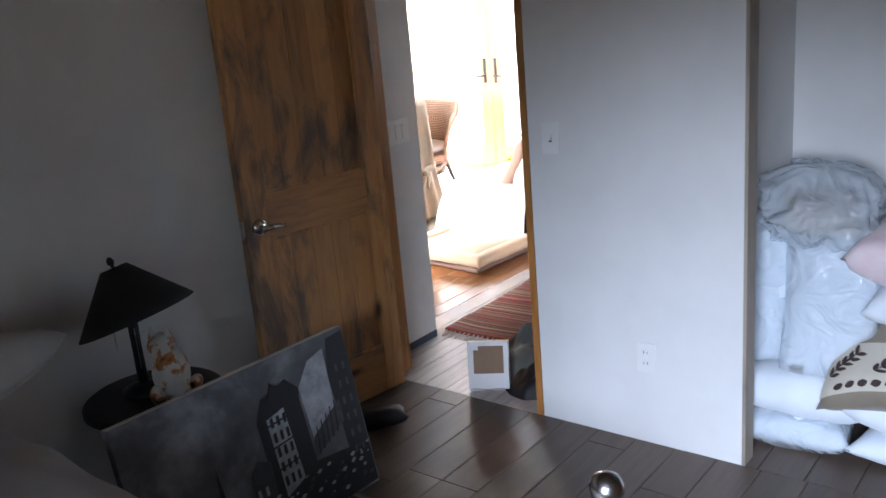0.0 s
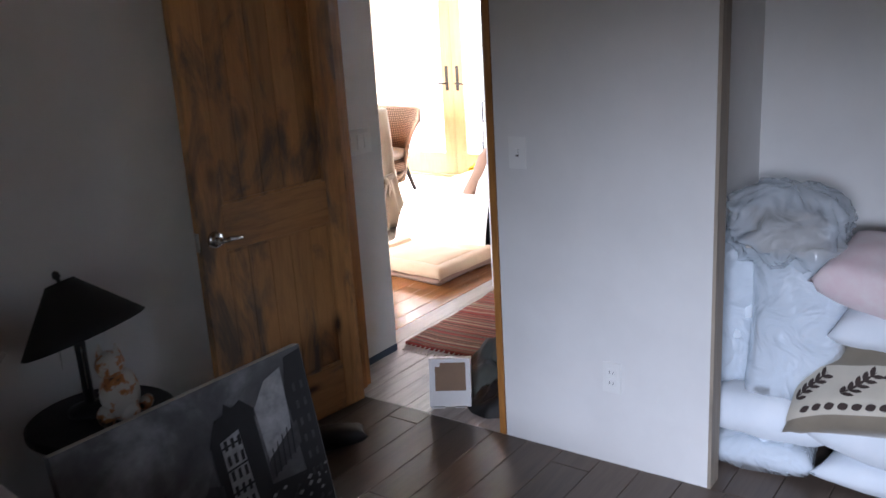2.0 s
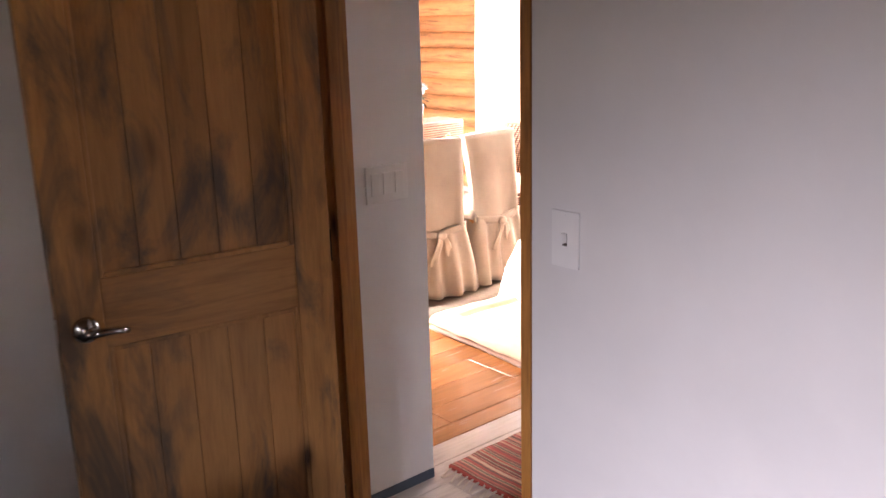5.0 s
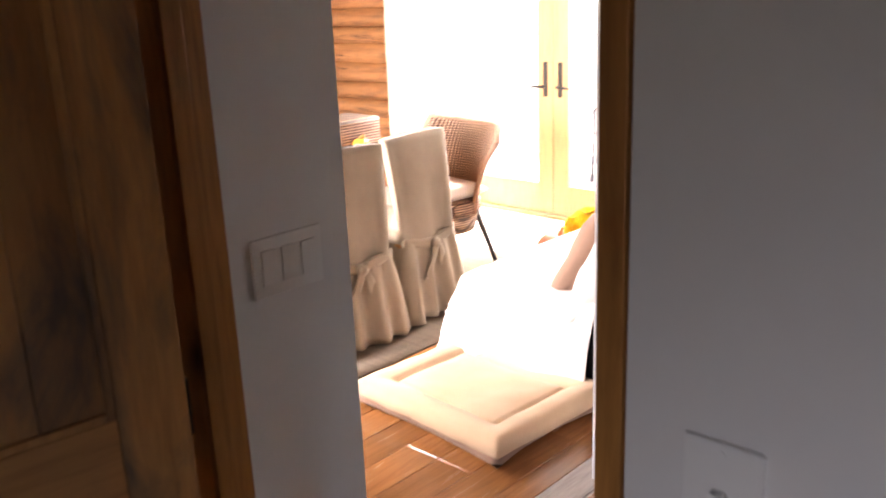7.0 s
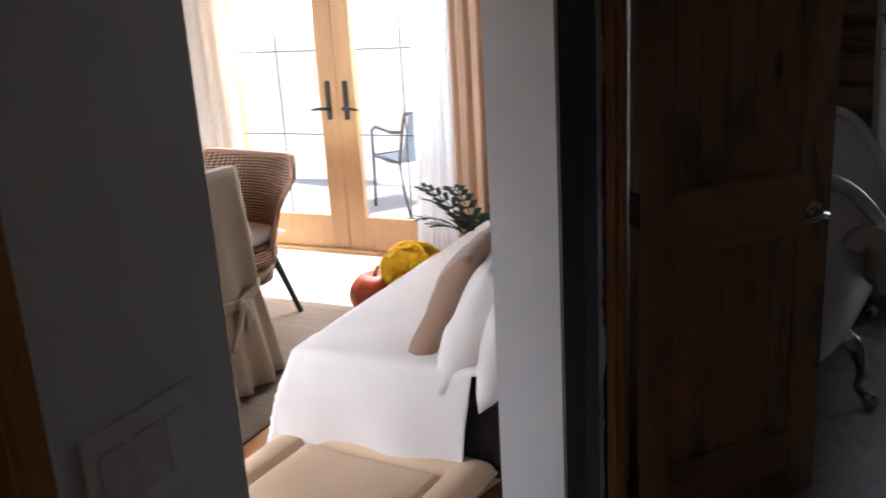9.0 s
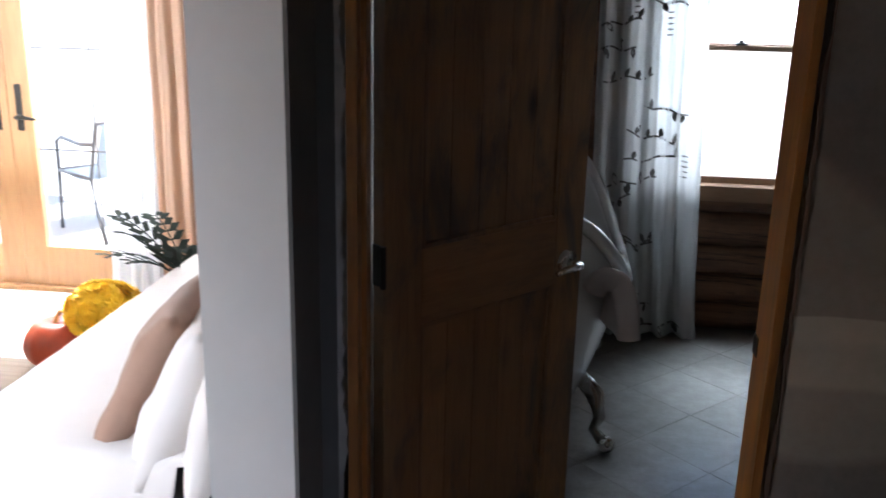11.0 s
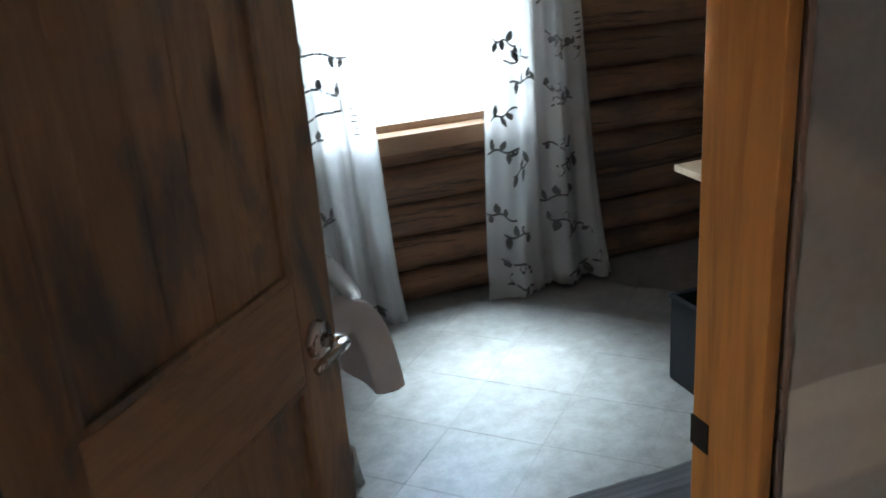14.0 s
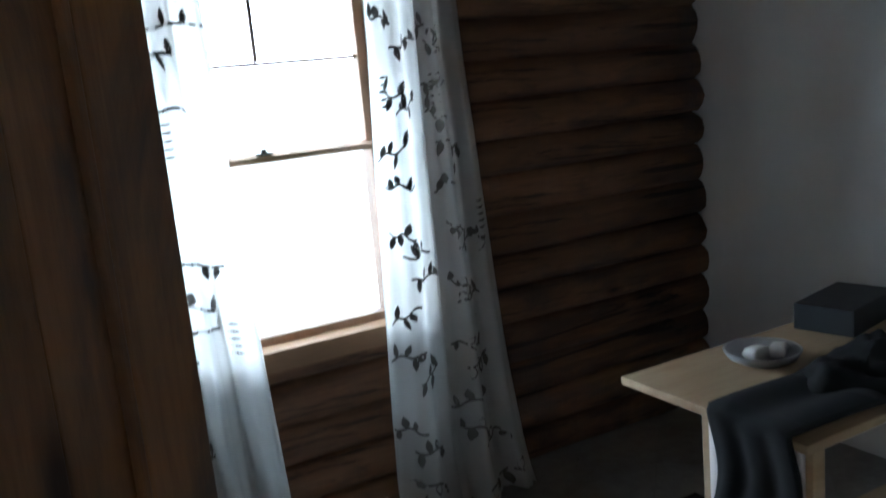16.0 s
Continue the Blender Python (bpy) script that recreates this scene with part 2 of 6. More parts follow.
# same log wood, its colour lowered for the shade around the bright window
M["log_shaded"] = wood_mat("shaded_log", (0.27, 0.135, 0.068), (0.10, 0.048, 0.025), (0.025, 0.013, 0.008), "X", 0.7, grain=0.55, stain=(0.06, 0.045, 0.037), stain_amt=0.7, cracks=0.9)
M["fir"] = wood_mat("clear_fir", (0.62, 0.36, 0.16), (0.48, 0.25, 0.10), (0.3, 0.15, 0.06), "Z", 0.4, knots=False)
M["floor_living"] = wood_mat("orange_oak_planks", (0.40, 0.165, 0.055), (0.26, 0.095, 0.03), (0.1, 0.04, 0.015), "X", 0.22, knots=False, coat=0.35)
M["floor_bed"] = wood_mat("dark_plank_tile", (0.135, 0.098, 0.074), (0.075, 0.053, 0.040), (0.03, 0.02, 0.016), "X", 0.42, grain=0.6, knots=False)
M["floor_hall"] = wood_mat("whitewashed_plank", (0.66, 0.60, 0.55), (0.36, 0.30, 0.26), (0.2, 0.15, 0.12), "X", 0.38, knots=False)
# daylight glare on the floor by the french doors, put into a pale colour
M["glare_floor"] = plain_mat("pale_floor_glare", (0.66, 0.65, 0.63), 0.3, 0.0, 0.10, 3.0)
M["grout"] = plain_mat("grout", (0.10, 0.085, 0.075), 0.85)
M["pale_grout"] = plain_mat("grey_grout", (0.20, 0.185, 0.165), 0.7)
M["metal"] = plain_mat("brushed_nickel", (0.62, 0.6, 0.57), 0.25, 1.0, 0.08)
M["dark_metal"] = plain_mat("oil_rubbed_bronze", (0.045, 0.04, 0.035), 0.4, 0.8)
M["black"] = plain_mat("black_paint", (0.012, 0.011, 0.011), 0.5)
M["plate"] = plain_mat("white_plastic_plate", (0.82, 0.82, 0.8), 0.35, 0.0, 0.03)


def glass_mat():
    m, nt, b = node_mat("window_glass", 0.0)
    b.inputs["Base Color"].default_value = (1, 1, 1, 1)
    b.inputs["Transmission Weight"].default_value = 1.0
    b.inputs["IOR"].default_value = 1.45
    return m


M["glass"] = glass_mat()


def slate_mat():
    m, nt, b = node_mat("grey_stone_tile", 0.33)
    info = nt.nodes.new("ShaderNodeObjectInfo")
    add = nt.nodes.new("ShaderNodeVectorMath")
    add.operation = "ADD"
    nt.links.new(coords(nt), add.inputs[0])
    nt.links.new(info.outputs["Location"], add.inputs[1])
    v = add.outputs["Vector"]
    a, c, g = tex(nt, v, 2.3, 9, 0.68), tex(nt, v, 14, 7, 0.65), tex(nt, v, 90, 4)
    col = ramp(nt, a, [(0.25, (0.135, 0.12, 0.102)), (0.5, (0.215, 0.198, 0.174)), (0.8, (0.30, 0.28, 0.25))])
    col = mixc(nt, 0.5, col, ramp(nt, c, [(0.32, (0.09, 0.078, 0.066)), (0.5, (0.21, 0.192, 0.168)), (0.7, (0.36, 0.335, 0.30))]))
    col = mixc(nt, 0.12, col, ramp(nt, g, [(0.3, (0.10, 0.09, 0.08)), (0.7, (0.36, 0.34, 0.31))]))
    col = mixc(nt, 1.0, col, ramp(nt, info.outputs["Random"], [(0, (0.88, 0.88, 0.88)), (1, (1, 1, 1))]), "MULTIPLY")
    nt.links.new(col, b.inputs["Base Color"])
    rough_map(nt, b, c, 0.26, 0.42)
    b.inputs["Coat Weight"].default_value, b.inputs["Coat Roughness"].default_value = 0.3, 0.28
    bump(nt, b, c, 0.12, 0.004)
    return m


M["slate"] = slate_mat()


def mud_mat():
    """Bare grey-brown wallboard with smooth, paler bands of filler over its joints."""
    m, nt, b = node_mat("filled_wallboard", 0.75)
    v = coords(nt, (0.55, 1, 1.6), (0, radians(14), 0))
    n1 = nd(nt, "ShaderNodeTexNoise", Scale=2.6, Detail=1.5, Roughness=0.4)
    nt.links.new(v, n1.inputs["Vector"])
    col = ramp(nt, n1.outputs["Fac"], [(0.40, (0.25, 0.215, 0.17)), (0.52, (0.29, 0.25, 0.20)), (0.6, (0.32, 0.275, 0.22))])
    sx = nt.nodes.new("ShaderNodeSeparateXYZ")
    nt.links.new(coords(nt), sx.inputs[0])
    wob = tex(nt, coords(nt), 1.6, 3)

    def lin(a, k, c):
        """k * a + c"""
        n = nt.nodes.new("ShaderNodeMath")
        n.operation = "MULTIPLY_ADD"
        n.inputs[1].default_value = k
        nt.links.new(a, n.inputs[0])
        if isinstance(c, float):
            n.inputs[2].default_value = c
        else:
            nt.links.new(c, n.inputs[2])
        return n.outputs[0]
    zz = lin(wob, 0.06, sx.outputs["Z"])
    slope = lin(sx.outputs["X"], 0.875, lin(wob, 0.10, sx.outputs["Z"]))
    bare = ramp(nt, lin(slope, 0.5, -0.5), [(0.475, (0, 0, 0)), (0.495, (1, 1, 1))])
    col = mixc(nt, bare, col, (0.175, 0.16, 0.145))
    low = ramp(nt, zz, [(0.84, (1, 1, 1)), (0.86, (0, 0, 0))])
    col = mixc(nt, low, col, mixc(nt, ramp(nt, n1.outputs["Fac"], [(0.55, (0, 0, 0)), (0.6, (1, 1, 1))]), (0.18, 0.163, 0.143), (0.33, 0.29, 0.235)))
    band = ramp(nt, zz, [(0.85, (0, 0, 0)), (0.865, (1, 1, 1)), (0.93, (0.62, 0.62, 0.62)), (0.955, (1, 1, 1)), (1.02, (0.9, 0.9, 0.9)), (1.03, (0.55, 0.55, 0.55)), (1.06, (0.5, 0.5, 0.5)), (1.085, (0, 0, 0))])
    col = mixc(nt, band, col, (0.47, 0.41, 0.32))
    f = tex(nt, coords(nt), 40, 5)
    col = mixc(nt, 0.15, col, ramp(nt, f, [(0.3, (0.3, 0.26, 0.22)), (0.7, (0.55, 0.5, 0.44))]))
    nt.links.new(col, b.inputs["Base Color"])
    bump(nt, b, n1.outputs["Fac"], 0.15, 0.01)
    return m


M["mud"] = mud_mat()
# unpainted board grey, with the shade of the unlit return in its colour
M["board_shaded"] = paint_mat("bare_board_shaded", (0.17, 0.165, 0.16), 0.2, 0.85, 0.1)

# ---------- the setting ----------
H_CEIL = 2.45


def structure(name, bm, material, label, category):
    return tagged(part(name, bm, material), label, category, kind="structure")


# bedroom
structure("wall_bedroom_left", boxes((-0.40, -0.28, -4.6, 0.0, 0, H_CEIL)), M["wall"], "plain white painted plasterboard bedroom wall", "wall")
structure("wall_bedroom_right", boxes((3.6, 3.72, -4.72, 0.95, 0, H_CEIL)), M["log"], "brown timber bedroom wall", "wall")
BW = (2.3, 3.4, 0.9, 2.0)  # the bedroom window
structure("wall_bedroom_back", boxes((-0.40, BW[0], -4.72, -4.6, 0, H_CEIL), (BW[1], 3.6, -4.72, -4.6, 0, H_CEIL), (BW[0], BW[1], -4.72, -4.6, 0, BW[2]), (BW[0], BW[1], -4.72, -4.6, BW[3], H_CEIL)), M["log"], "brown timber bedroom wall", "wall")
DW = 0.693  # width of the bedroom doorway, its left jamb at x = 0
structure("wall_partition", boxes((-0.40, -0.12, 0, 0.115, 0, H_CEIL), (DW + 0.018, 1.41, 0, 0.115, 0, H_CEIL), (1.41, 1.512, 0, 0.075, 0, H_CEIL), (-0.12, DW + 0.018, 0, 0.115, 2.08, H_CEIL), (1.512, 3.6, 0, 0.115, 2.15, H_CEIL)), M["wall"], "white plasterboard partition with unfinished doorway edges", "wall")
# closet
structure("wall_closet_back", boxes((1.30, 3.6, 0.83, 0.95, 0, H_CEIL)), M["wall"], "white back wall of the open closet", "wall")
# unseen lining over the white wall, added to keep bounce in the hall low
structure("wall_hall_right", boxes((1.285, 1.30, 0.115, 1.715, 0, H_CEIL)), M["mud"], "added brown lining that cuts bounce off the hall wall", "wall")
structure("wall_closet_side", boxes((1.30, 1.41, 0.115, 0.83, 0, H_CEIL), (1.30, 1.41, 0.95, 1.715, 0, H_CEIL)), M["wall"], "white wall between hall and closet", "wall")
# hall
structure("wall_hall_left", boxes((-0.35, -0.226, 0.115, 0.49, 0, H_CEIL)), M["wall"], "short white hall wall ending in a square corner", "wall")
# opening assumed out of view, made for the living room fill lamp
structure("wall_living_near", boxes((-5.6, -3.7, 0.0, 0.115, 0, H_CEIL + 0.6), (-2.3, -0.40, 0.0, 0.115, 0, H_CEIL + 0.6), (-3.7, -2.3, 0.0, 0.115, 0, 0.9), (-3.7, -2.3, 0.0, 0.115, 1.8, H_CEIL + 0.6)), M["wall"], "white living room wall with an assumed unseen opening", "wall")
structure("wall_divider", boxes((-0.322, -0.158, 1.54, 4.3, 0, H_CEIL)), M["grey_wall"], "pale grey painted wall end between living room and bathroom", "wall")
structure("header_hall_opening", boxes((-0.35, -0.226, 0.49, 1.54, 2.12, H_CEIL)), M["wall"], "white painted header over the hall opening", "wall")
BJ = (-0.075, 0.705)  # bathroom door opening
structure("wall_bath", boxes((BJ[1] + 0.034, 3.12, 1.715, 1.83, 0, H_CEIL), (-0.158, BJ[1] + 0.034, 1.715, 1.83, 2.09, H_CEIL), (-0.158, BJ[0] - 0.042, 1.715, 1.83, 0, 2.09)), M["mud"], "bare wallboard wall with pale filler bands and torn edge", "wall")
structure("wall_return", boxes((-0.158, -0.150, 1.54, 1.715, 0, H_CEIL), (-0.150, BJ[0] - 0.042, 1.709, 1.715, 0, 2.09)), M["board_shaded"], "bare grey wallboard return, darkened for shade, beside the bathroom door", "wall")
structure("wall_bath_right", boxes((3.02, 3.12, 1.83, 4.56, 0, H_CEIL)), M["wall"], "plain white bathroom wall", "wall")
structure("wall_living_left", boxes((-5.72, -5.6, 0.0, 4.3, 0, H_CEIL + 0.6)), M["wall"], "white living room wall", "wall")
structure("ceiling_bedroom", boxes((-0.4, 3.72, -4.72, 1.85, H_CEIL, H_CEIL + 0.1)), M["ceil_wood"], "brown board ceiling", "ceiling")
structure("ceiling_bath", boxes((-0.322, 3.12, 1.85, 4.5, H_CEIL, H_CEIL + 0.1)), M["ceil_wood"], "brown board ceiling", "ceiling")
structure("ceiling_living", boxes((-5.72, -0.2, 0.0, 4.5, H_CEIL + 0.6, H_CEIL + 0.7)), M["ceil_wood"], "brown board ceiling", "ceiling")
structure("wall_living_upper", boxes((-0.322, -0.2, 0.0, 4.3, H_CEIL + 0.1, H_CEIL + 0.6)), M["wall"], "white upper wall of the living room", "wall")

# bases under the floors, and the ground outside
structure("floor_bedroom", boxes((-0.4, 3.72, -4.72, 0.0, -0.06, -0.008)), M["grout"], "dark wood-look plank tile floor", "floor")
structure("floor_hall", boxes((-0.40, 1.41, 0.0, 1.79, -0.06, -0.008)), M["grout"], "whitewashed plank floor of the small hall", "floor")
structure("floor_closet", boxes((1.41, 3.6, 0.0, 0.83, -0.06, -0.008)), M["grout"], "dark plank tile floor of the closet", "floor")
structure("floor_living", boxes((-5.72, -0.40, 0.0, 4.5, -0.06, -0.008), (-0.40, -0.322, 1.79, 4.5, -0.06, -0.008)), M["grout"], "glossy orange-brown plank floor", "floor")
structure("floor_bath", boxes((-0.322, 3.12, 1.79, 4.5, -0.06, -0.0009)), M["pale_grout"], "mottled grey stone tile floor", "floor")


def ground_mat():
    m, nt, b = node_mat("pale_gravel", 0.9)
    v = coords(nt)
    a, c = tex(nt, v, 0.35, 6), tex(nt, v, 30, 5)
    col = mixc(nt, 0.4, ramp(nt, a, [(0.35, (0.50, 0.48, 0.43)), (0.65, (0.60, 0.58, 0.53))]), ramp(nt, c, [(0.3, (0.35, 0.33, 0.29)), (0.7, (0.62, 0.6, 0.55))]))
    nt.links.new(col, b.inputs["Base Color"])
    bump(nt, b, c, 0.4, 0.02)
    return m


structure("ground", grid_fn(40, 40, lambda u, v: ((u - 0.5) * 900, (v - 0.5) * 900, -0.35)), ground_mat(), "pale sunlit gravel ground", "ground")
structure("patio", boxes((-7, 4, 4.62, 9.5, -0.34, -0.12), bev=0.02), plain_mat("pale_concrete", (0.66, 0.65, 0.62), 0.85), "pale sunlit concrete patio slab", "patio")


def glow_sheet_mat():
    """An added glowing sheet that whitens the door view and floor reflections."""
    m, nt, b = node_mat("glow_sheet", 1.0)
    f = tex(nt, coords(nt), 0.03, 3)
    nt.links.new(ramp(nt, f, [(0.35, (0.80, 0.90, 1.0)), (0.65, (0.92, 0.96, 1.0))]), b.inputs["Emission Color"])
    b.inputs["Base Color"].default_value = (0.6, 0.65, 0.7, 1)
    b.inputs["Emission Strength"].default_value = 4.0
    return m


# made-up light source, far out in front of the house
structure("backdrop", grid_fn(24, 4, lambda u, v: (-140 + 280 * u, 90 - 40 * (2 * u - 1) ** 2, -0.4 + 38 * v)), glow_sheet_mat(), "added pale glowing sheet that brightens the view beyond the patio", "backdrop")


# ---------- log walls ----------
def log_mesh(name, length, r, seed, material, seg=14):
    n = max(4, int(length / 0.12))

    def fn(u, v):
        x = (u - 0.5) * length
        a = v * math.tau
        q = Vector((x * 1.3 + seed, math.cos(a) * 0.8 + seed, math.sin(a) * 0.8))
        rr = r * (1 + 0.10 * noise.noise(q) + 0.05 * noise.noise(q * 3.1))
        flat = 0.86 if abs(math.sin(a)) > 0.75 else 1.0
        return (x, rr * math.cos(a), rr * math.sin(a) * flat)
    bm = grid_fn(n, seg, fn)
    bmesh.ops.remove_doubles(bm, verts=bm.verts, dist=1e-5)
    bmesh.ops.holes_fill(bm, edges=[e for e in bm.edges if e.is_boundary], sides=0)
    return mesh_of(bm, name, material, True)


def log_wall(name, x0, x1, z_top, gaps, label, material, y=4.335, r=0.088, step=0.145):
    """Stacked logs, cut away where doors and windows stand (gaps: x0, x1, z0, z1)."""
    wall = structure(name, boxes((x0, x1, y + 0.0, y + 0.06, z_top - 0.06, z_top)), material, label, "wall")
    shared = {}
    k, z = 0, 0.055
    while z < z_top:
        cuts = sorted((a, b) for a, b, c, d in gaps if c - 0.02 < z < d)
        edges = [x0] + [e for c in cuts for e in c] + [x1]
        for a, b in zip(edges[::2], edges[1::2]):
            if b - a < 0.03:
                continue
            key = (round(b - a, 2), k % 3)
            if key not in shared:
                shared[key] = log_mesh("log", b - a, r, 3.7 * (k % 3) + b, material)
            ob = new("log", shared[key])
            ob.parent = wall
            ob.matrix_basis = pose((a + b) / 2, y + 0.006 * ((k * 7) % 3 - 1), z, 31 * (k % 4))
        k, z = k + 1, z + step
    structure(name + "_chinking", boxes(*[(a, b, y - 0.02, y + 0.05, c, d) for a, b, c, d in solid(x0, x1, z_top, gaps)]), M["chink"], "dark chinking between the logs", "wall")
    return wall


def solid(x0, x1, z_top, gaps):
    rows, x = [], x0
    for a, b, c, d in sorted(gaps):
        rows += [(x, a, 0, z_top)]
        if c > 0.02:
            rows += [(a, b, 0, c)]
        rows += [(a, b, d, z_top)]
        x = b
    return rows + [(x, x1, 0, z_top)]


M["chink"] = plain_mat("dark_chinking", (0.05, 0.032, 0.022), 0.9)
FD = (-3.29, -1.48)     # french doors, outer edges of their frame
WN = (0.70, 1.55, 0.70, 2.02)  # bathroom window
log_wall("wall_living_logs", -5.6, -0.322, H_CEIL + 0.6, [(FD[0], FD[1], 0.0, 2.1)], "peeled brown log wall with dark chinking", M["log"])
log_wall("wall_bath_logs", -0.158, 3.02, H_CEIL, [WN], "brown log wall around the window, darkened for its backlit shade", M["log_shaded"])

# ---------- doorways and doors ----------
structure("door_frame_bedroom", boxes((-0.116, -0.086, -0.004, 0.12, 0, 2.05), (DW - 0.013, DW + 0.015, -0.003, 0.12, 0, 2.05), (-0.116, DW + 0.015, -0.004, 0.12, 2.05, 2.08), (-0.086, -0.074, 0.045, 0.08, 0, 2.05), (DW - 0.023, DW - 0.013, 0.045, 0.08, 0, 2.05), bev=0.002), M["jamb"], "stained pine door jamb without casing", "door frame")
structure("door_frame_bath", boxes((BJ[0] - 0.022, BJ[0], 1.713, 1.832, 0, 2.05), (BJ[1], BJ[1] + 0.018, 1.711, 1.832, 0, 2.05), (BJ[0] - 0.022, BJ[1] + 0.018, 1.713, 1.832, 2.05, 2.08), (BJ[0], BJ[0] + 0.012, 1.74, 1.78, 0, 2.05), bev=0.002), M["jamb_shaded"], "orange stained pine door jamb toned down for shade, torn wallboard beside it", "door frame")
structure("closet_edge_strip", boxes((1.512, 1.524, -0.002, 0.078, 0, 2.15), bev=0.001), M["rawpine"], "raw pine strip on the closet wall end", "trim")


def torn_edge(name, x, y0, z0, z1, side, label, seed, wide=0.005):
    """Ragged paper and filler where the wallboard stops short of the jamb."""
    random.seed(seed)
    bm = bmesh.new()
    z = z0
    while z < z1:
        h = random.uniform(0.004, 0.011)
        w = max(0.0015, wide + 0.012 * noise.noise(Vector((z * 7, seed, 0))) + 0.004 * noise.noise(Vector((z * 40, seed, 3)))) + random.uniform(0, 0.001)
        add_box(bm, x - w if side < 0 else x, x if side < 0 else x + w, y0 - 0.002 - 0.004 * abs(noise.noise(Vector((z * 20, seed, 7)))), y0 + 0.012, z, min(z1, z + h))
        z += h
    return structure(name, bm, M["torn"], label, "trim")


M["torn"] = paint_mat("torn_paper_filler", (0.24, 0.15, 0.105), 0.4, 0.9, 0.3)
torn_edge("torn_edge_bath_right", BJ[1] + 0.034, 1.715, 0, 2.05, -1, "ragged torn wallboard edge beside the jamb", 3)
M["torn"] = paint_mat("torn_white_paper", (0.70, 0.68, 0.66), 0.45, 0.9, 0.3)
torn_edge("torn_edge_bath_left", BJ[0] - 0.042, 1.715, 0, 2.05, 1, "ragged torn white paper edge beside the jamb", 5, 0.011)


def lever(parent, x, z, y, s, turn=-1):
    """A rose and a lever handle on the face y of a door, s: the side it points to."""
    rose = part("rose", cyl((x, y, z), (x, y + s * 0.012, z), 0.031, 0.028, 24), M["metal"], parent, "satin nickel rose", True)
    bm = cyl((x, y + s * 0.012, z), (x, y + s * 0.05, z), 0.011, 0.010, 14)
    add_tube(bm, [(x, y + s * 0.048, z), (x + turn * 0.03, y + s * 0.052, z + 0.003), (x + turn * 0.06, y + s * 0.05, z), (x + turn * 0.085, y + s * 0.046, z - 0.006)], [0.010, 0.010, 0.009, 0.007], 10)
    part("lever_handle", bm, M["metal"], rose, "satin nickel lever handle", True)


def plank_door(name, w, h, m, label, upright="pine", across="pine_x"):
    """Hinge edge at x = 0, leaf along +x, thickness along y. Two sunk panels of upright boards."""
    door = empty(name, m, label, "door", kind="structure")
    t, st, lr0, lr1, br, tr = 0.038, 0.105, 0.83, 1.00, 0.22, h - 0.12
    for x0, x1 in ((0.002, st), (w - st, w - 0.002)):
        part("stile", boxes((x0, x1, -t / 2, t / 2, 0.012, h), bev=0.003), M[upright], door)
    for z0, z1 in ((0.012, br), (lr0, lr1), (tr, h)):
        part("rail", boxes((st, w - st, -t / 2 + 0.0008, t / 2 - 0.0008, z0, z1), bev=0.003), M[across], door)
    n = 5
    bw = (w - 2 * st) / n
    for z0, z1 in ((br, lr0), (lr1, tr)):
        for i in range(n):
            part("board", boxes((st + i * bw + 0.0006, st + (i + 1) * bw - 0.0006, -0.009, 0.009, z0 - 0.004, z1 + 0.004), bev=0.0018), M[upright], door)
        for s in (-1, 1):
            bm = bmesh.new()
            y = s * 0.0135
            for x0, x1, a, b in ((st, st + 0.012, z0, z1), (w - st - 0.012, w - st, z0, z1), (st + 0.012, w - st - 0.012, z0, z0 + 0.012), (st + 0.012, w - st - 0.012, z1 - 0.012, z1)):
                add_box(bm, x0, x1, y - 0.0045, y + 0.0045, a, b, bev=0.003)
            part("bead", bm, M[upright], door)
    lever(door, w - 0.062, 0.885, -t / 2, -1)
    lever(door, w - 0.062, 0.885, t / 2, 1)
    part("latch_plate", boxes((w - 0.003, w + 0.0005, -0.012, 0.012, 0.85, 0.92)), M["metal"], door)
    for z in (0.22, 0.98, 1.78):
        bm = cyl((-0.004, -t / 2 - 0.004, z - 0.045), (-0.004, -t / 2 - 0.004, z + 0.045), 0.0065, None, 10)
        add_box(bm, -0.004, 0.002, -t / 2, t / 2 - 0.006, z - 0.044, z + 0.044)
        part("hinge", bm, M["dark_metal"], door, "dark bronze hinge")
    return door


# the leaf of the bedroom door stands open against the wall; the bathroom door is ajar
plank_door("door_bedroom", 0.70, 2.03, pose(-0.012, -0.03, 0, 0, 0, -97), "knotty pine two-panel plank door standing open")
plank_door("door_bath", 0.645, 2.03, pose(-0.062, 1.845, 0, 0, 0, 49), "greyed knotty pine two-panel plank door half open into bathroom", "pine_grey", "pine_grey_x")
part("strike", boxes((BJ[1] - 0.002, BJ[1] + 0.0, 1.80, 1.833, 0.85, 0.89)), M["dark_metal"])
tagged(bpy.data.objects["strike"], "dark metal strike plate on the pine jamb", "strike plate", kind="structure")


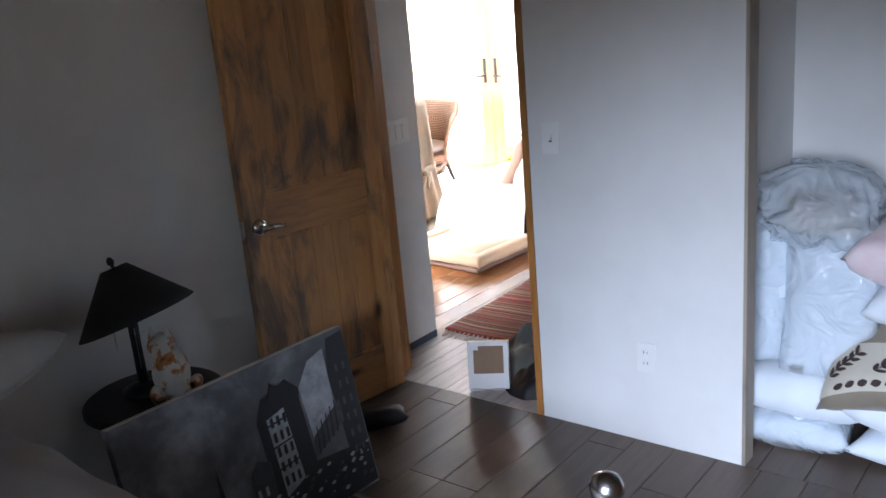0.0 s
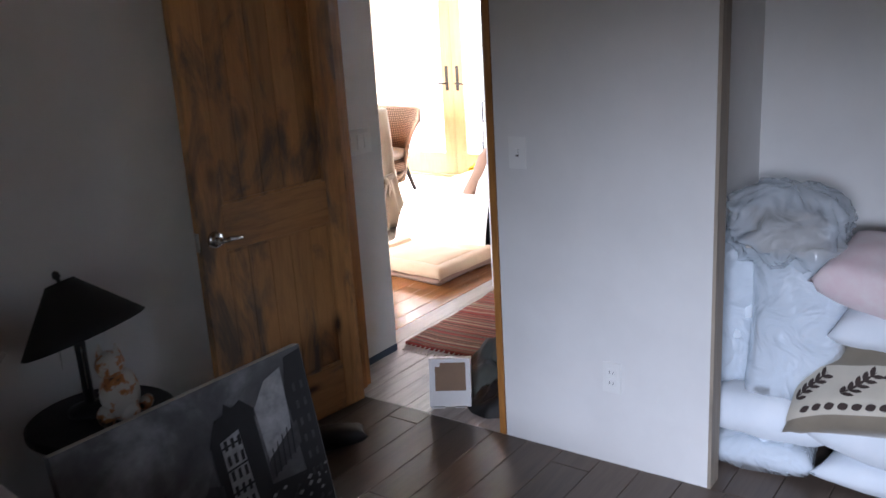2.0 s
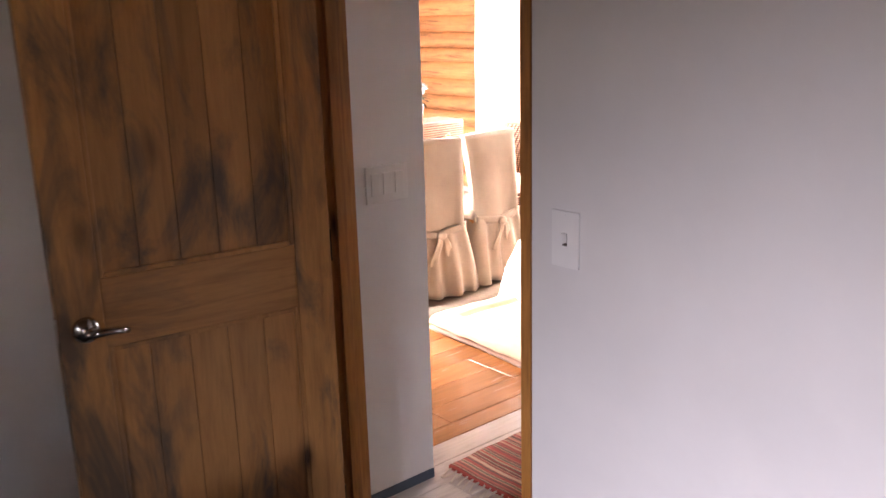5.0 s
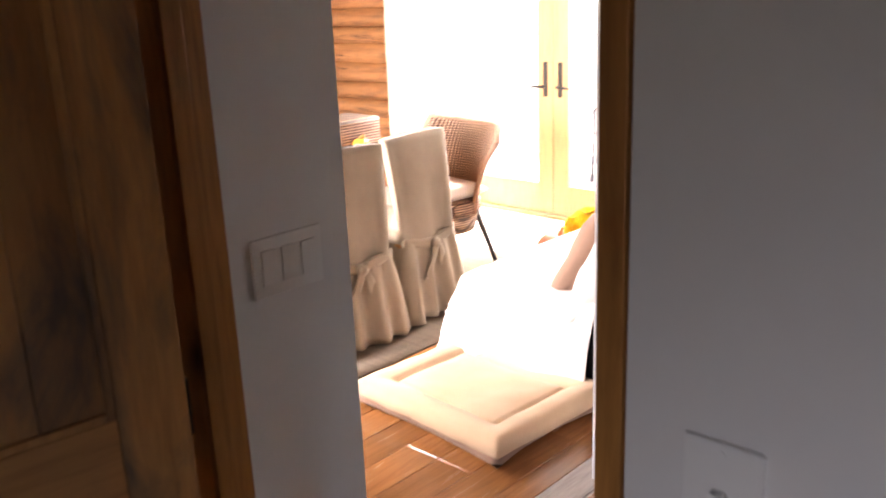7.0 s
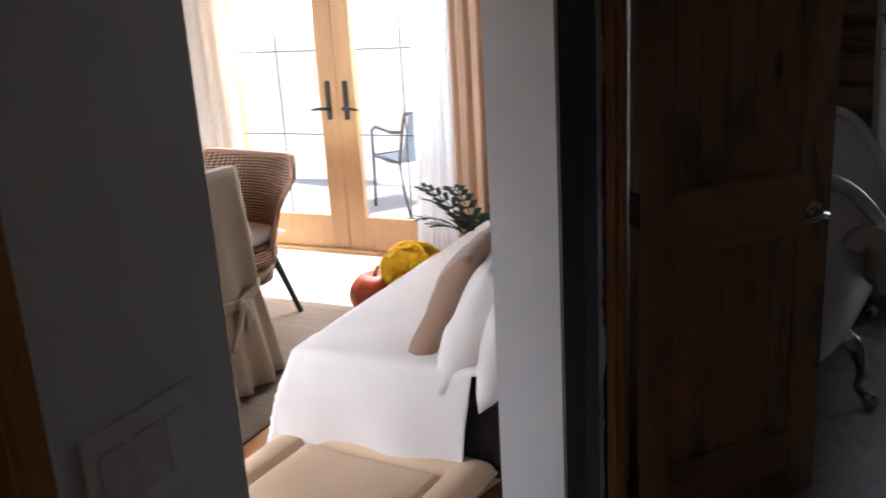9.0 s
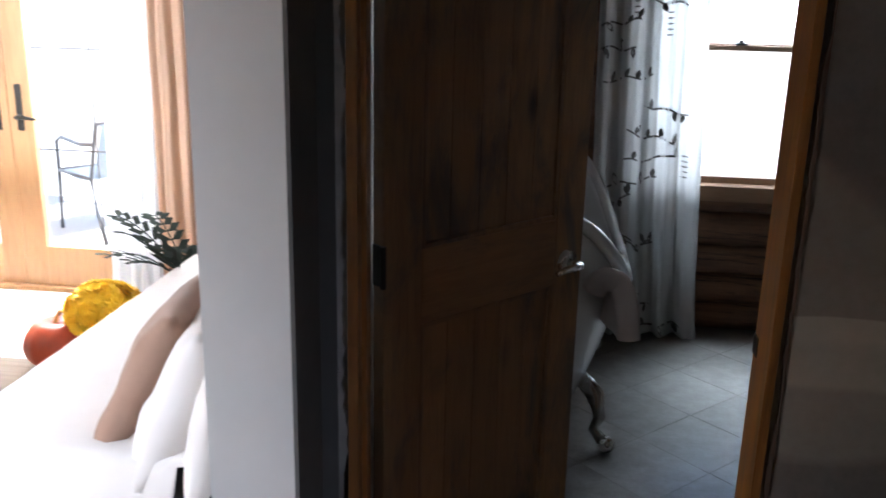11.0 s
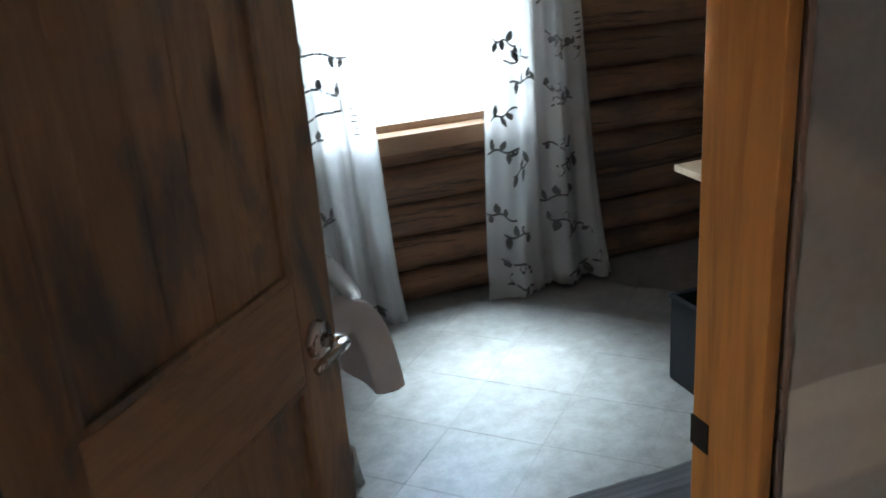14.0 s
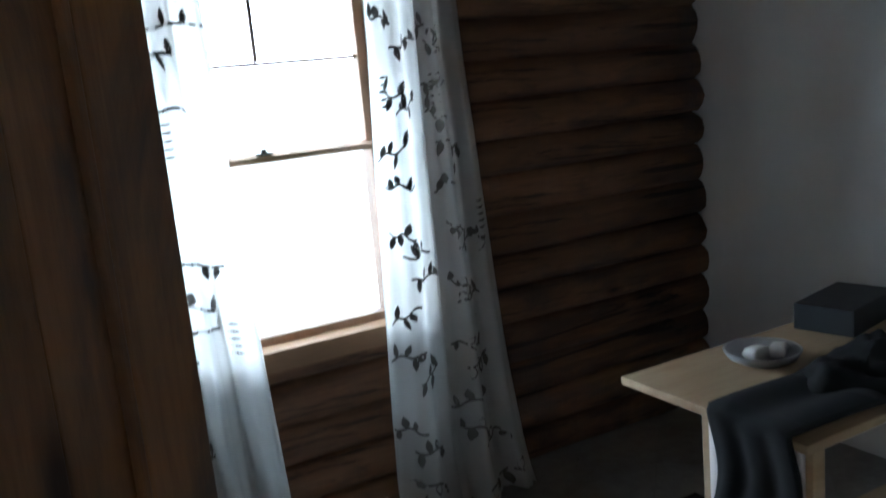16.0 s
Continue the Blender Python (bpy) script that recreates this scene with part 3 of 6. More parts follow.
def wall_plate(name, m, gangs, kind, label):
    """A cover plate in the x-z plane, facing -y, with its toggles, rockers or sockets."""
    w = 0.07 + 0.046 * (gangs - 1)
    p = empty(name, m, label, kind)
    part("plate", boxes((-w / 2, w / 2, -0.006, 0, -0.0575, 0.0575), bev=0.002), M["plate"], p)
    for g in range(gangs):
        x = (g - (gangs - 1) / 2) * 0.046
        if kind == "socket":
            for z in (-0.02, 0.02):
                s = part("receptacle", boxes((x - 0.017, x + 0.017, -0.0075, -0.005, z - 0.014, z + 0.014), bev=0.003), M["plate"], p)
                part("slots", boxes((x - 0.008, x - 0.006, -0.008, -0.007, z - 0.004, z + 0.006), (x + 0.006, x + 0.008, -0.008, -0.007, z - 0.004, z + 0.005)), M["black"], s)
        elif gangs == 1:
            part("toggle", boxes((x - 0.005, x + 0.005, -0.016, -0.005, -0.006, 0.014), bev=0.001), M["plate"], p)
            part("toggle_slot", boxes((x - 0.006, x + 0.006, -0.0066, -0.006, -0.013, 0.013)), M["grout"], p)
        else:
            part("rocker", boxes((x - 0.017, x + 0.017, -0.009, -0.005, -0.034, 0.034), bev=0.002), M["plate"], p)
        for z in (-0.048, 0.048) if gangs == 1 else ():
            part("screw", cyl((x, -0.0068, z), (x, -0.0055, z), 0.003, None, 8), M["plate"], p)
    return p


wall_plate("light_switch", pose(0.806, -0.0005, 1.13), 1, "switch", "white toggle light switch on the partition")
wall_plate("power_socket", pose(1.162, -0.0005, 0.34), 1, "socket", "white double power socket low on the partition")
wall_plate("rocker_switches", pose(-0.2255, 0.335, 1.07, 0, 0, 90), 3, "switch", "white triple rocker switch on the hall wall")

# ---------- french doors ----------
def french_doors():
    y = 4.225
    fr = structure("door_frame_french", boxes((FD[0], FD[0] + 0.05, y - 0.03, y + 0.2, 0, 2.1), (FD[1] - 0.05, FD[1], y - 0.03, y + 0.2, 0, 2.1), (FD[0] + 0.05, FD[1] - 0.05, y - 0.03, y + 0.2, 2.06, 2.1), bev=0.004), M["fir"], "clear fir frame of the french doors", "door frame")
    part("sill", boxes((FD[0] + 0.05, FD[1] - 0.05, y - 0.05, y + 0.2, -0.006, 0.024), bev=0.004), M["fir"], fr)
    mid = -2.385
    for x0, x1, s in ((FD[0] + 0.053, mid - 0.002, 1), (mid + 0.002, FD[1] - 0.053, -1)):
        d = empty("door_french", pose(0, y, 0), "closed fir french door with full glass and thin bars", "door", "french doors", "structure")
        t, sw, b0, b1 = 0.045, 0.122, 0.235, 1.93
        for a, b in ((x0, x0 + sw), (x1 - sw, x1)):
            part("stile", boxes((a, b, -t / 2, t / 2, 0.028, 2.055), bev=0.003), M["fir"], d)
        for a, b in ((0.028, b0), (b1, 2.055)):
            part("rail", boxes((x0 + sw, x1 - sw, -t / 2 + 0.001, t / 2 - 0.001, a, b), bev=0.003), M["fir"], d)
        g = part("pane", boxes((x0 + sw - 0.005, x1 - sw + 0.005, -0.004, 0.004, b0 - 0.004, b1 + 0.004)), M["glass"], d)
        g.visible_shadow = False
        gx = (x0 + x1) / 2
        for z in (0.736, 1.235, 1.735):
            part("bar", boxes((x0 + sw, x1 - sw, 0.0045, 0.011, z - 0.003, z + 0.003)), M["dark_metal"], d)
        part("bar", boxes((gx - 0.0025, gx + 0.0025, 0.0115, 0.017, b0, b1)), M["dark_metal"], d)
        hx = (x1 - 0.058) if s > 0 else (x0 + 0.058)
        h = part("handle_plate", boxes((hx - 0.017, hx + 0.017, -t / 2 - 0.009, -t / 2, 0.83, 1.06), bev=0.004), M["dark_metal"], d, "dark bronze handle plate")
        bm = cyl((hx, -t / 2 - 0.009, 0.90), (hx, -t / 2 - 0.045, 0.90), 0.010, None, 12)
        add_tube(bm, [(hx, -t / 2 - 0.044, 0.90), (hx - s * 0.05, -t / 2 - 0.046, 0.90), (hx - s * 0.10, -t / 2 - 0.040, 0.893)], [0.009, 0.009, 0.006], 10)
        part("lever_handle", bm, M["dark_metal"], h, "", True)


french_doors()


# ---------- bathroom window ----------
def bath_window():
    y = 4.25
    x0, x1, z0, z1 = WN
    w = structure("window_bath", boxes((x0, x0 + 0.035, y - 0.03, y + 0.19, z0, z1), (x1 - 0.035, x1, y - 0.03, y + 0.19, z0, z1), (x0 + 0.035, x1 - 0.035, y - 0.03, y + 0.19, z1 - 0.035, z1), bev=0.003), M["sash"], "wooden sash window with a pale sky outside", "window")
    part("window_sill", boxes((x0 - 0.03, x1 + 0.03, y - 0.05, y + 0.19, z0 - 0.06, z0 + 0.012), bev=0.004), M["sill"], w)
    zm, r = 1.325, 0.022
    for name, a, b, yy in (("lower_sash", z0 + 0.012, zm + 0.012, y + 0.03), ("upper_sash", zm - 0.012, z1 - 0.035, y + 0.065)):
        sx0, sx1 = x0 + 0.036, x1 - 0.036
        sash = part(name, boxes((sx0, sx0 + 0.035, yy, yy + 0.03, a, b), (sx1 - 0.035, sx1, yy, yy + 0.03, a, b), (sx0 + 0.035, sx1 - 0.035, yy, yy + 0.03, a, a + 0.03), (sx0 + 0.035, sx1 - 0.035, yy, yy + 0.03, b - 0.024, b), bev=0.003), M["sash"], w)
        g = part("pane", boxes((sx0 + 0.03, sx1 - 0.03, yy + 0.012, yy + 0.018, a + 0.025, b - 0.02)), M["glass"], sash)
        g.visible_shadow = False
    part("glazing_bar", boxes((x0 + 0.07, x1 - 0.07, y + 0.073, y + 0.086, 1.622, 1.634)), M["sash"], w)
    part("glazing_bar", boxes(((x0 + x1) / 2 - 0.006, (x0 + x1) / 2 + 0.006, y + 0.073, y + 0.086, 1.635, 1.96)), M["sash"], w)
    bm = boxes((1.075, 1.125, y + 0.02, y + 0.05, zm + 0.0125, zm + 0.022), bev=0.002)
    add_cyl(bm, (1.10, y + 0.035, zm + 0.02), (1.10, y + 0.035, zm + 0.034), 0.012, 0.008)
    part("sash_lock", bm, M["dark_metal"], w, "small dark sash lock")


M["sash"] = wood_mat("brown_sash_wood", (0.34, 0.21, 0.13), (0.22, 0.13, 0.08), (0.1, 0.05, 0.03), "Z", 0.5, knots=False)
M["sill"] = wood_mat("pale_pine_sill", (0.42, 0.24, 0.13), (0.28, 0.15, 0.075), (0.12, 0.06, 0.03), "X", 0.5)
bath_window()


# ---------- curtains ----------
def curtain_cloth(name, c, translucent=0.35, pattern=False):
    m, nt, b = node_mat(name, 0.85)
    v = coords(nt)
    fine = tex(nt, v, 260, 3)
    big = tex(nt, v, 3, 4)
    col = ramp(nt, big, [(0.3, tuple(x * 0.92 for x in c)), (0.7, c)])
    nt.links.new(col, b.inputs["Base Color"])
    bump(nt, b, fine, 0.2, 0.002)
    tr = nt.nodes.new("ShaderNodeBsdfTranslucent")
    nt.links.new(col, tr.inputs["Color"])
    mx = nt.nodes.new("ShaderNodeMixShader")
    mx.inputs["Fac"].default_value = translucent
    nt.links.new(b.outputs["BSDF"], mx.inputs[1])
    nt.links.new(tr.outputs["BSDF"], mx.inputs[2])
    nt.links.new(mx.outputs["Shader"], nt.nodes["Material Output"].inputs["Surface"])
    return m


def fold(u, v, folds, amp, seed):
    a = u * folds * math.tau + 0.9 * noise.noise(Vector((u * 3 + seed, v * 1.2, seed)))
    return amp * (math.sin(a) + 0.35 * math.sin(2.3 * a + seed)) * (0.55 + 0.45 * (1 - v))


def hanging(name, top, bottom, y, z0, z1, folds, amp, material, label, seed=0.0, drop=0.0, group="", puddle=0.0):
    """A curtain between top (x0, x1) at z1 and bottom (x0, x1) at z0, with a hem that wanders."""
    def fn(u, v):
        k = v ** 0.75
        x0 = bottom[0] + (top[0] - bottom[0]) * k
        x1 = bottom[1] + (top[1] - bottom[1]) * k
        z = z0 + (z1 - z0) * v + drop * u * (1 - v) + 0.012 * noise.noise(Vector((u * 9, seed, 2))) * (1 - v)
        yy = y + fold(u, v, folds, amp, seed) - puddle * max(0, 0.08 - v) * 8 * (0.6 + noise.noise(Vector((u * 14, seed, 5))))
        return (x0 + (x1 - x0) * u + 0.006 * noise.noise(Vector((u * 5, v * 6, seed))), yy, max(z, z0))
    ob = part(name, grid_fn(int(folds * 14), 44, fn), material, None, "", True)
    thicken(ob, 0.003)
    return tagged(ob, label, "curtain", group)


M["cream"] = curtain_cloth("cream_curtain", (0.80, 0.71, 0.60), 0.3)
M["tan"] = curtain_cloth("tan_curtain", (0.55, 0.36, 0.24), 0.15)
M["sheer"] = curtain_cloth("white_sheer", (0.85, 0.85, 0.85), 0.5)
M["bath_curtain"] = curtain_cloth("white_leaf_curtain", (0.80, 0.79, 0.77), 0.72)
hanging("curtain", (-3.82, -3.06), (-3.85, -3.0), 4.08, 0.015, 2.2, 7, 0.032, M["cream"], "full-length cream curtain gathered in deep folds", 1.0, group="living room curtains")
hanging("curtain", (-1.80, -1.56), (-1.86, -1.58), 4.09, 0.015, 2.2, 4, 0.018, M["sheer"], "thin white sheer curtain", 2.0, group="living room curtains")
hanging("curtain", (-1.57, -1.30), (-1.58, -1.30), 4.07, 0.015, 2.2, 3, 0.03, M["tan"], "tan curtain beside the french doors", 3.0, group="living room curtains")
rod = tagged(part("curtain_rod", cyl((-4.0, 4.08, 2.24), (-1.1, 4.08, 2.24), 0.014), M["dark_metal"]), "dark metal curtain rod over the french doors", "curtain rod")


def printed_curtain(name, top, bottom, y, z0, z1, folds, amp, label, seed, puddle=0.0):
    """The cloth, and its dark twig-and-leaf print as thin shapes that follow the folds."""
    rnd = random.Random(seed)
    cur = hanging(name, top, bottom, y, z0, z1, folds, amp, M["bath_curtain"], label, seed, puddle=puddle, group="bathroom curtains")

    def at(u, v):
        v = min(max(v, 0.002), 0.998)
        k = v ** 0.75
        x0 = bottom[0] + (top[0] - bottom[0]) * k
        x1 = bottom[1] + (top[1] - bottom[1]) * k
        z = z0 + (z1 - z0) * v
        yy = y + fold(u, v, folds, amp, seed) - puddle * max(0, 0.08 - v) * 8 * (0.6 + noise.noise(Vector((u * 14, seed, 5))))
        return Vector((x0 + (x1 - x0) * u + 0.006 * noise.noise(Vector((u * 5, v * 6, seed))), yy - 0.0035, z))
    bm = bmesh.new()

    def ribbon(uv, w):
        prev = None
        for i, (u, v) in enumerate(uv):
            u = min(max(u, 0.01), 0.99)
            a, b = at(u, v - w / 2), at(u, v + w / 2)
            cur_pair = (bm.verts.new(a), bm.verts.new(b))
            if prev:
                bm.faces.new((prev[0], cur_pair[0], cur_pair[1], prev[1]))
            prev = cur_pair

    wide, tall = (top[1] - top[0] + bottom[1] - bottom[0]) / 2, z1 - z0

    def leaf(u, v, lx, lz, hw):
        """A pointed leaf from a place on the cloth, lx along and lz up, in metres."""
        n = 6
        ln = math.hypot(lx, lz)
        left, right = [], []
        for i in range(n + 1):
            k = i / n
            h = hw * max(0.0, math.sin(math.pi * k ** 0.8)) ** 0.9
            px, pz = lx * k, lz * k
            ox, oz = -lz / ln * h, lx / ln * h
            left.append(bm.verts.new(at(min(max(u + (px + ox) / wide, 0), 1), v + (pz + oz) / tall)))
            right.append(bm.verts.new(at(min(max(u + (px - ox) / wide, 0), 1), v + (pz - oz) / tall)))
        for i in range(n):
            bm.faces.new((left[i], left[i + 1], right[i + 1], right[i]))
    rows = int((z1 - z0) / 0.11)
    for r in range(rows):
        v0 = (r + rnd.uniform(0.2, 0.8)) / rows
        u0 = rnd.uniform(0.0, 0.5)
        span = rnd.uniform(0.3, 0.6)
        tilt = rnd.uniform(-0.022, 0.022)
        line = [(u0 + span * i / 12, v0 + tilt * i / 12 + 0.004 * math.sin(i * 0.8 + r)) for i in range(13)]
        ribbon(line, 0.0042)
        for i in (2, 5, 8, 11):
            if rnd.random() < 0.85:
                u, v = line[i]
                leaf(u, v, rnd.uniform(-0.02, 0.025), rnd.choice((-1, 1)) * rnd.uniform(0.03, 0.055), rnd.uniform(0.007, 0.012))
    for c in range(int(folds)):
        u0 = (c + rnd.uniform(0.2, 0.8)) / folds
        v0 = rnd.uniform(0.05, 0.8)
        for i in range(5):
            leaf(u0, v0 + i * 0.011, 0.03, 0.004, 0.004)
    part("leaf_print", bm, M["print"], cur, "dark brown twig and leaf print")["kind"] = "stuff"
    return cur


M["print"] = plain_mat("dark_brown_print", (0.17, 0.155, 0.145), 0.9)
printed_curtain("curtain", (0.45, 0.90), (0.50, 1.0), 4.11, 0.012, 2.14, 4, 0.034, "white bathroom curtain printed with dark twigs and leaves", 11, 0.05)
printed_curtain("curtain", (1.43, 1.60), (1.345, 1.60), 4.10, 0.012, 2.14, 1.4, 0.022, "white bathroom curtain printed with dark twigs and leaves", 12, 0.1)
printed_curtain("curtain", (1.60, 1.74), (1.60, 1.92), 4.12, 0.012, 2.14, 2, 0.034, "white bathroom curtain printed with dark twigs and leaves", 13, 0.06)
tagged(part("curtain_rod", cyl((0.45, 4.11, 2.17), (2.0, 4.11, 2.17), 0.012), M["dark_metal"]), "dark metal curtain rod over the bathroom window", "curtain rod")

# ---------- bedroom things ----------
M["linen_grey"] = cloth_mat("grey_duvet_cotton", (0.55, 0.53, 0.50))
M["pillow_white"] = cloth_mat("white_pillow_cotton", (0.74, 0.78, 0.82), (0.62, 0.68, 0.74))
M["pillow_pink"] = cloth_mat("pink_floral_cotton", (0.72, 0.52, 0.55), (0.78, 0.70, 0.70), vary=9.0)
M["taupe"] = cloth_mat("taupe_satin", (0.27, 0.23, 0.17), (0.19, 0.16, 0.12), rough=0.5)
M["ivory"] = cloth_mat("ivory_cotton", (0.62, 0.57, 0.47))
M["motif"] = plain_mat("dark_brown_motif", (0.05, 0.033, 0.028), 0.9)


def plastic_mat():
    m, nt, b = node_mat("clear_plastic_bag", 0.16)
    f = tex(nt, coords(nt), 7, 2.5, 0.5, 1.6)
    b.inputs["Base Color"].default_value = (0.85, 0.9, 0.95, 1)
    bump(nt, b, f, 1.0, 0.06)
    tr = nt.nodes.new("ShaderNodeBsdfTransparent")
    tr.inputs["Color"].default_value = (0.92, 0.95, 0.97, 1)
    mx = nt.nodes.new("ShaderNodeMixShader")
    mx.inputs["Fac"].default_value = 0.32
    nt.links.new(tr.outputs["BSDF"], mx.inputs[1])
    nt.links.new(b.outputs["BSDF"], mx.inputs[2])
    nt.links.new(mx.outputs["Shader"], nt.nodes["Material Output"].inputs["Surface"])
    return m


M["plastic"] = plastic_mat()


def crumpled(w, d, h, seed, n=22, amp=0.03):
    """A slack, creased bag of roughly w x d x h, its foot at z = 0."""
    def fn(u, v):
        a = u * math.tau
        k = math.sin(math.pi * min(max(v, 0.0), 1.0)) ** 0.35
        c, s = math.cos(a), math.sin(a)
        sq = 1 / max(abs(c), abs(s)) ** 0.55
        q = Vector((c * 2 + seed, s * 2, v * 3))
        e = 1 + amp * 6 * noise.noise(q) + amp * 3 * noise.noise(q * 2.9)
        return (c * sq * w / 2 * k * e, s * sq * d / 2 * k * e, h * v + amp * noise.noise(q * 1.7) * k)
    bm = grid_fn(n * 2, n, fn, True)
    bmesh.ops.remove_doubles(bm, verts=bm.verts, dist=0.001)
    return bm


def pillow(name, w, d, h, m, mat, label, seed, group="", cat="pillow"):
    ob = part(name, cushion_bm(w, d, h, 18, 0.34, 0.016, seed), mat, None, "", True, m)
    return tagged(ob, label, cat, group)


# bedding stored in the open closet
G = "bedding stored in the closet"
bg = pillow("comforter", 0.40, 0.44, 0.13, pose(1.60, 0.36, 0.065, 0, 0, 4), M["pillow_white"], "flat white comforter in a clear bag on the closet floor", 1.0, G, "bedding")
part("plastic_bag", cushion_bm(0.42, 0.46, 0.14, 16, 0.3, 0.02, 1.5), M["plastic"], bg, "clear plastic bag", True)
bg = pillow("comforter", 0.62, 0.44, 0.13, pose(2.12, 0.36, 0.062, 0, 0, -3), M["pillow_white"], "flat white comforter on the closet floor", 2.0, G, "bedding")
pillow("pillow", 0.46, 0.46, 0.20, pose(1.62, 0.36, 0.19, -7, 3, 6), M["pillow_white"], "plump white pillow lying on a bagged comforter", 3.0, G)
pillow("pillow", 0.62, 0.46, 0.19, pose(2.12, 0.35, 0.185, -6, 0, -5), M["pillow_white"], "plump white pillow lying on a folded comforter", 4.0, G)
bag = pillow("bagged_pillow", 0.33, 0.55, 0.20, pose(1.705, 0.36, 0.50, 76, 0, 7), M["pillow_white"], "white pillow upright in a clear plastic bag", 5.0, G)
part("plastic_bag", cushion_bm(0.37, 0.63, 0.23, 18, 0.3, 0.03, 5.5), M["plastic"], bag, "crinkled clear plastic bag", True)
part("bag_label", boxes((-0.125, -0.075, -0.255, -0.215, 0.075, 0.08)), M["black"], bag, "small black and white bag label")
bag = pillow("bagged_pillow", 0.27, 0.60, 0.17, pose(1.515, 0.42, 0.50, 80, 0, 16), M["pillow_white"], "white pillow in a clear plastic bag against closet wall", 6.0, G)
part("plastic_bag", cushion_bm(0.30, 0.68, 0.20, 18, 0.3, 0.03, 6.5), M["plastic"], bag, "crinkled clear plastic bag", True)
top = part("bag_of_bedding", crumpled(0.40, 0.32, 0.30, 7.0, 34, 0.05), M["plastic"], None, "", True, pose(1.62, 0.42, 0.70, 8, 6, 10))
tagged(top, "slack empty clear plastic bag on the bagged pillows", "plastic bag", G)
part("folded_sheet", cushion_bm(0.28, 0.22, 0.10, 14, 0.4, 0.01, 7.7), cloth_mat("beige_sheet", (0.42, 0.38, 0.33)), top, "beige folded sheet inside the bag", True, pose(0, 0, 0.12, 14, 4, 10))


def motif_cushion():
    """A taupe cushion whose front band is ivory with a dark leaf scroll."""
    m = pose(1.95, 0.30, 0.37, 30, -14, -6)
    ob = pillow("motif_cushion", 0.50, 0.44, 0.20, m, M["taupe"], "taupe cushion with an ivory band and dark leaf scrolls", 8.0, G, "cushion")

    def srf(u, v):
        w, d, h = 0.50, 0.44, 0.20
        k = max(0.0, (1 - abs(u) ** 2.6) * (1 - abs(v) ** 2.6)) ** 0.34
        px = u * w / 2 * (1 - 0.10 * (1 - v * v) * abs(u))
        py = v * d / 2 * (1 - 0.10 * (1 - u * u) * abs(v))
        q = Vector((px * 6 + 8, py * 6, 3 + 8))
        return Vector((px, py, h / 2 * k + k * 0.016 * (noise.noise(q) + 0.5 * noise.noise(q * 2.7)) + 0.004))
    part("ivory_band", grid_fn(16, 6, lambda u, v: srf(-0.93 + 1.86 * u, -0.93 + 0.85 * v)), M["ivory"], ob, "ivory cotton band", True)
    bm = bmesh.new()

    def blob(u, v, du, dv, w):
        n = 6
        a, b = [], []
        for i in range(n + 1):
            k = i / n
            hh = w * max(0.0, math.sin(math.pi * k)) ** 0.7
            s = math.hypot(du, dv) or 1
            p = srf(u + du * k - dv / s * hh, v + dv * k + du / s * hh)
            q = srf(u + du * k + dv / s * hh, v + dv * k - du / s * hh)
            a.append(bm.verts.new(p + Vector((0, 0, 0.003))))
            b.append(bm.verts.new(q + Vector((0, 0, 0.003))))
        for i in range(n):
            bm.faces.new((a[i], a[i + 1], b[i + 1], b[i]))
    for cx, s in ((-0.62, 1), (0.02, 1), (0.6, -1)):
        blob(cx - 0.2 * s, -0.62, 0.42 * s, 0.42, 0.022)
        for i in range(5):
            u, v = cx - 0.2 * s + 0.085 * s * i, -0.62 + 0.085 * i
            blob(u, v, 0.03 * s, 0.17, 0.035)
            blob(u, v, 0.17 * s, -0.02, 0.035)
    for i in range(9):
        blob(-0.72 + i * 0.17, -0.86, 0.14, 0.05, 0.05)
    part("leaf_scroll", bm, M["motif"], ob, "dark brown leaf scrolls")["kind"] = "stuff"


motif_cushion()
pillow("pillow", 0.44, 0.40, 0.15, pose(2.03, 0.42, 0.555, 4, 0, 3), M["pillow_white"], "white pillow on top of the closet pile", 9.0, G)
pillow("pillow", 0.44, 0.36, 0.20, pose(1.99, 0.38, 0.71, 12, 10, -8), M["pillow_pink"], "pink floral pillow on top of the closet pile", 10.0, G)

# bed with its head at the left wall
bed = empty("bed", pose(0, 0, 0), "bed with rumpled grey bedding and metal posts", "bed")


def bed_top(u, v):
    x = -0.2 + 2.05 * u
    y = -3.25 + 1.53 * v
    e = min(1.0, (1 - v) * 9) * min(1.0, v * 9) * min(1.0, (1 - u) * 12)
    q = Vector((x * 2.2, y * 2.2, 1))
    w = abs(noise.noise(Vector((x * 2.0 - y * 1.5, 1.1 * y + x, 3))))
    return (x, y, 0.40 + 0.24 * max(0, e) ** 0.18 + 0.03 * noise.noise(q) + 0.02 * noise.noise(q * 3) - 0.035 * max(0, 0.25 - w))


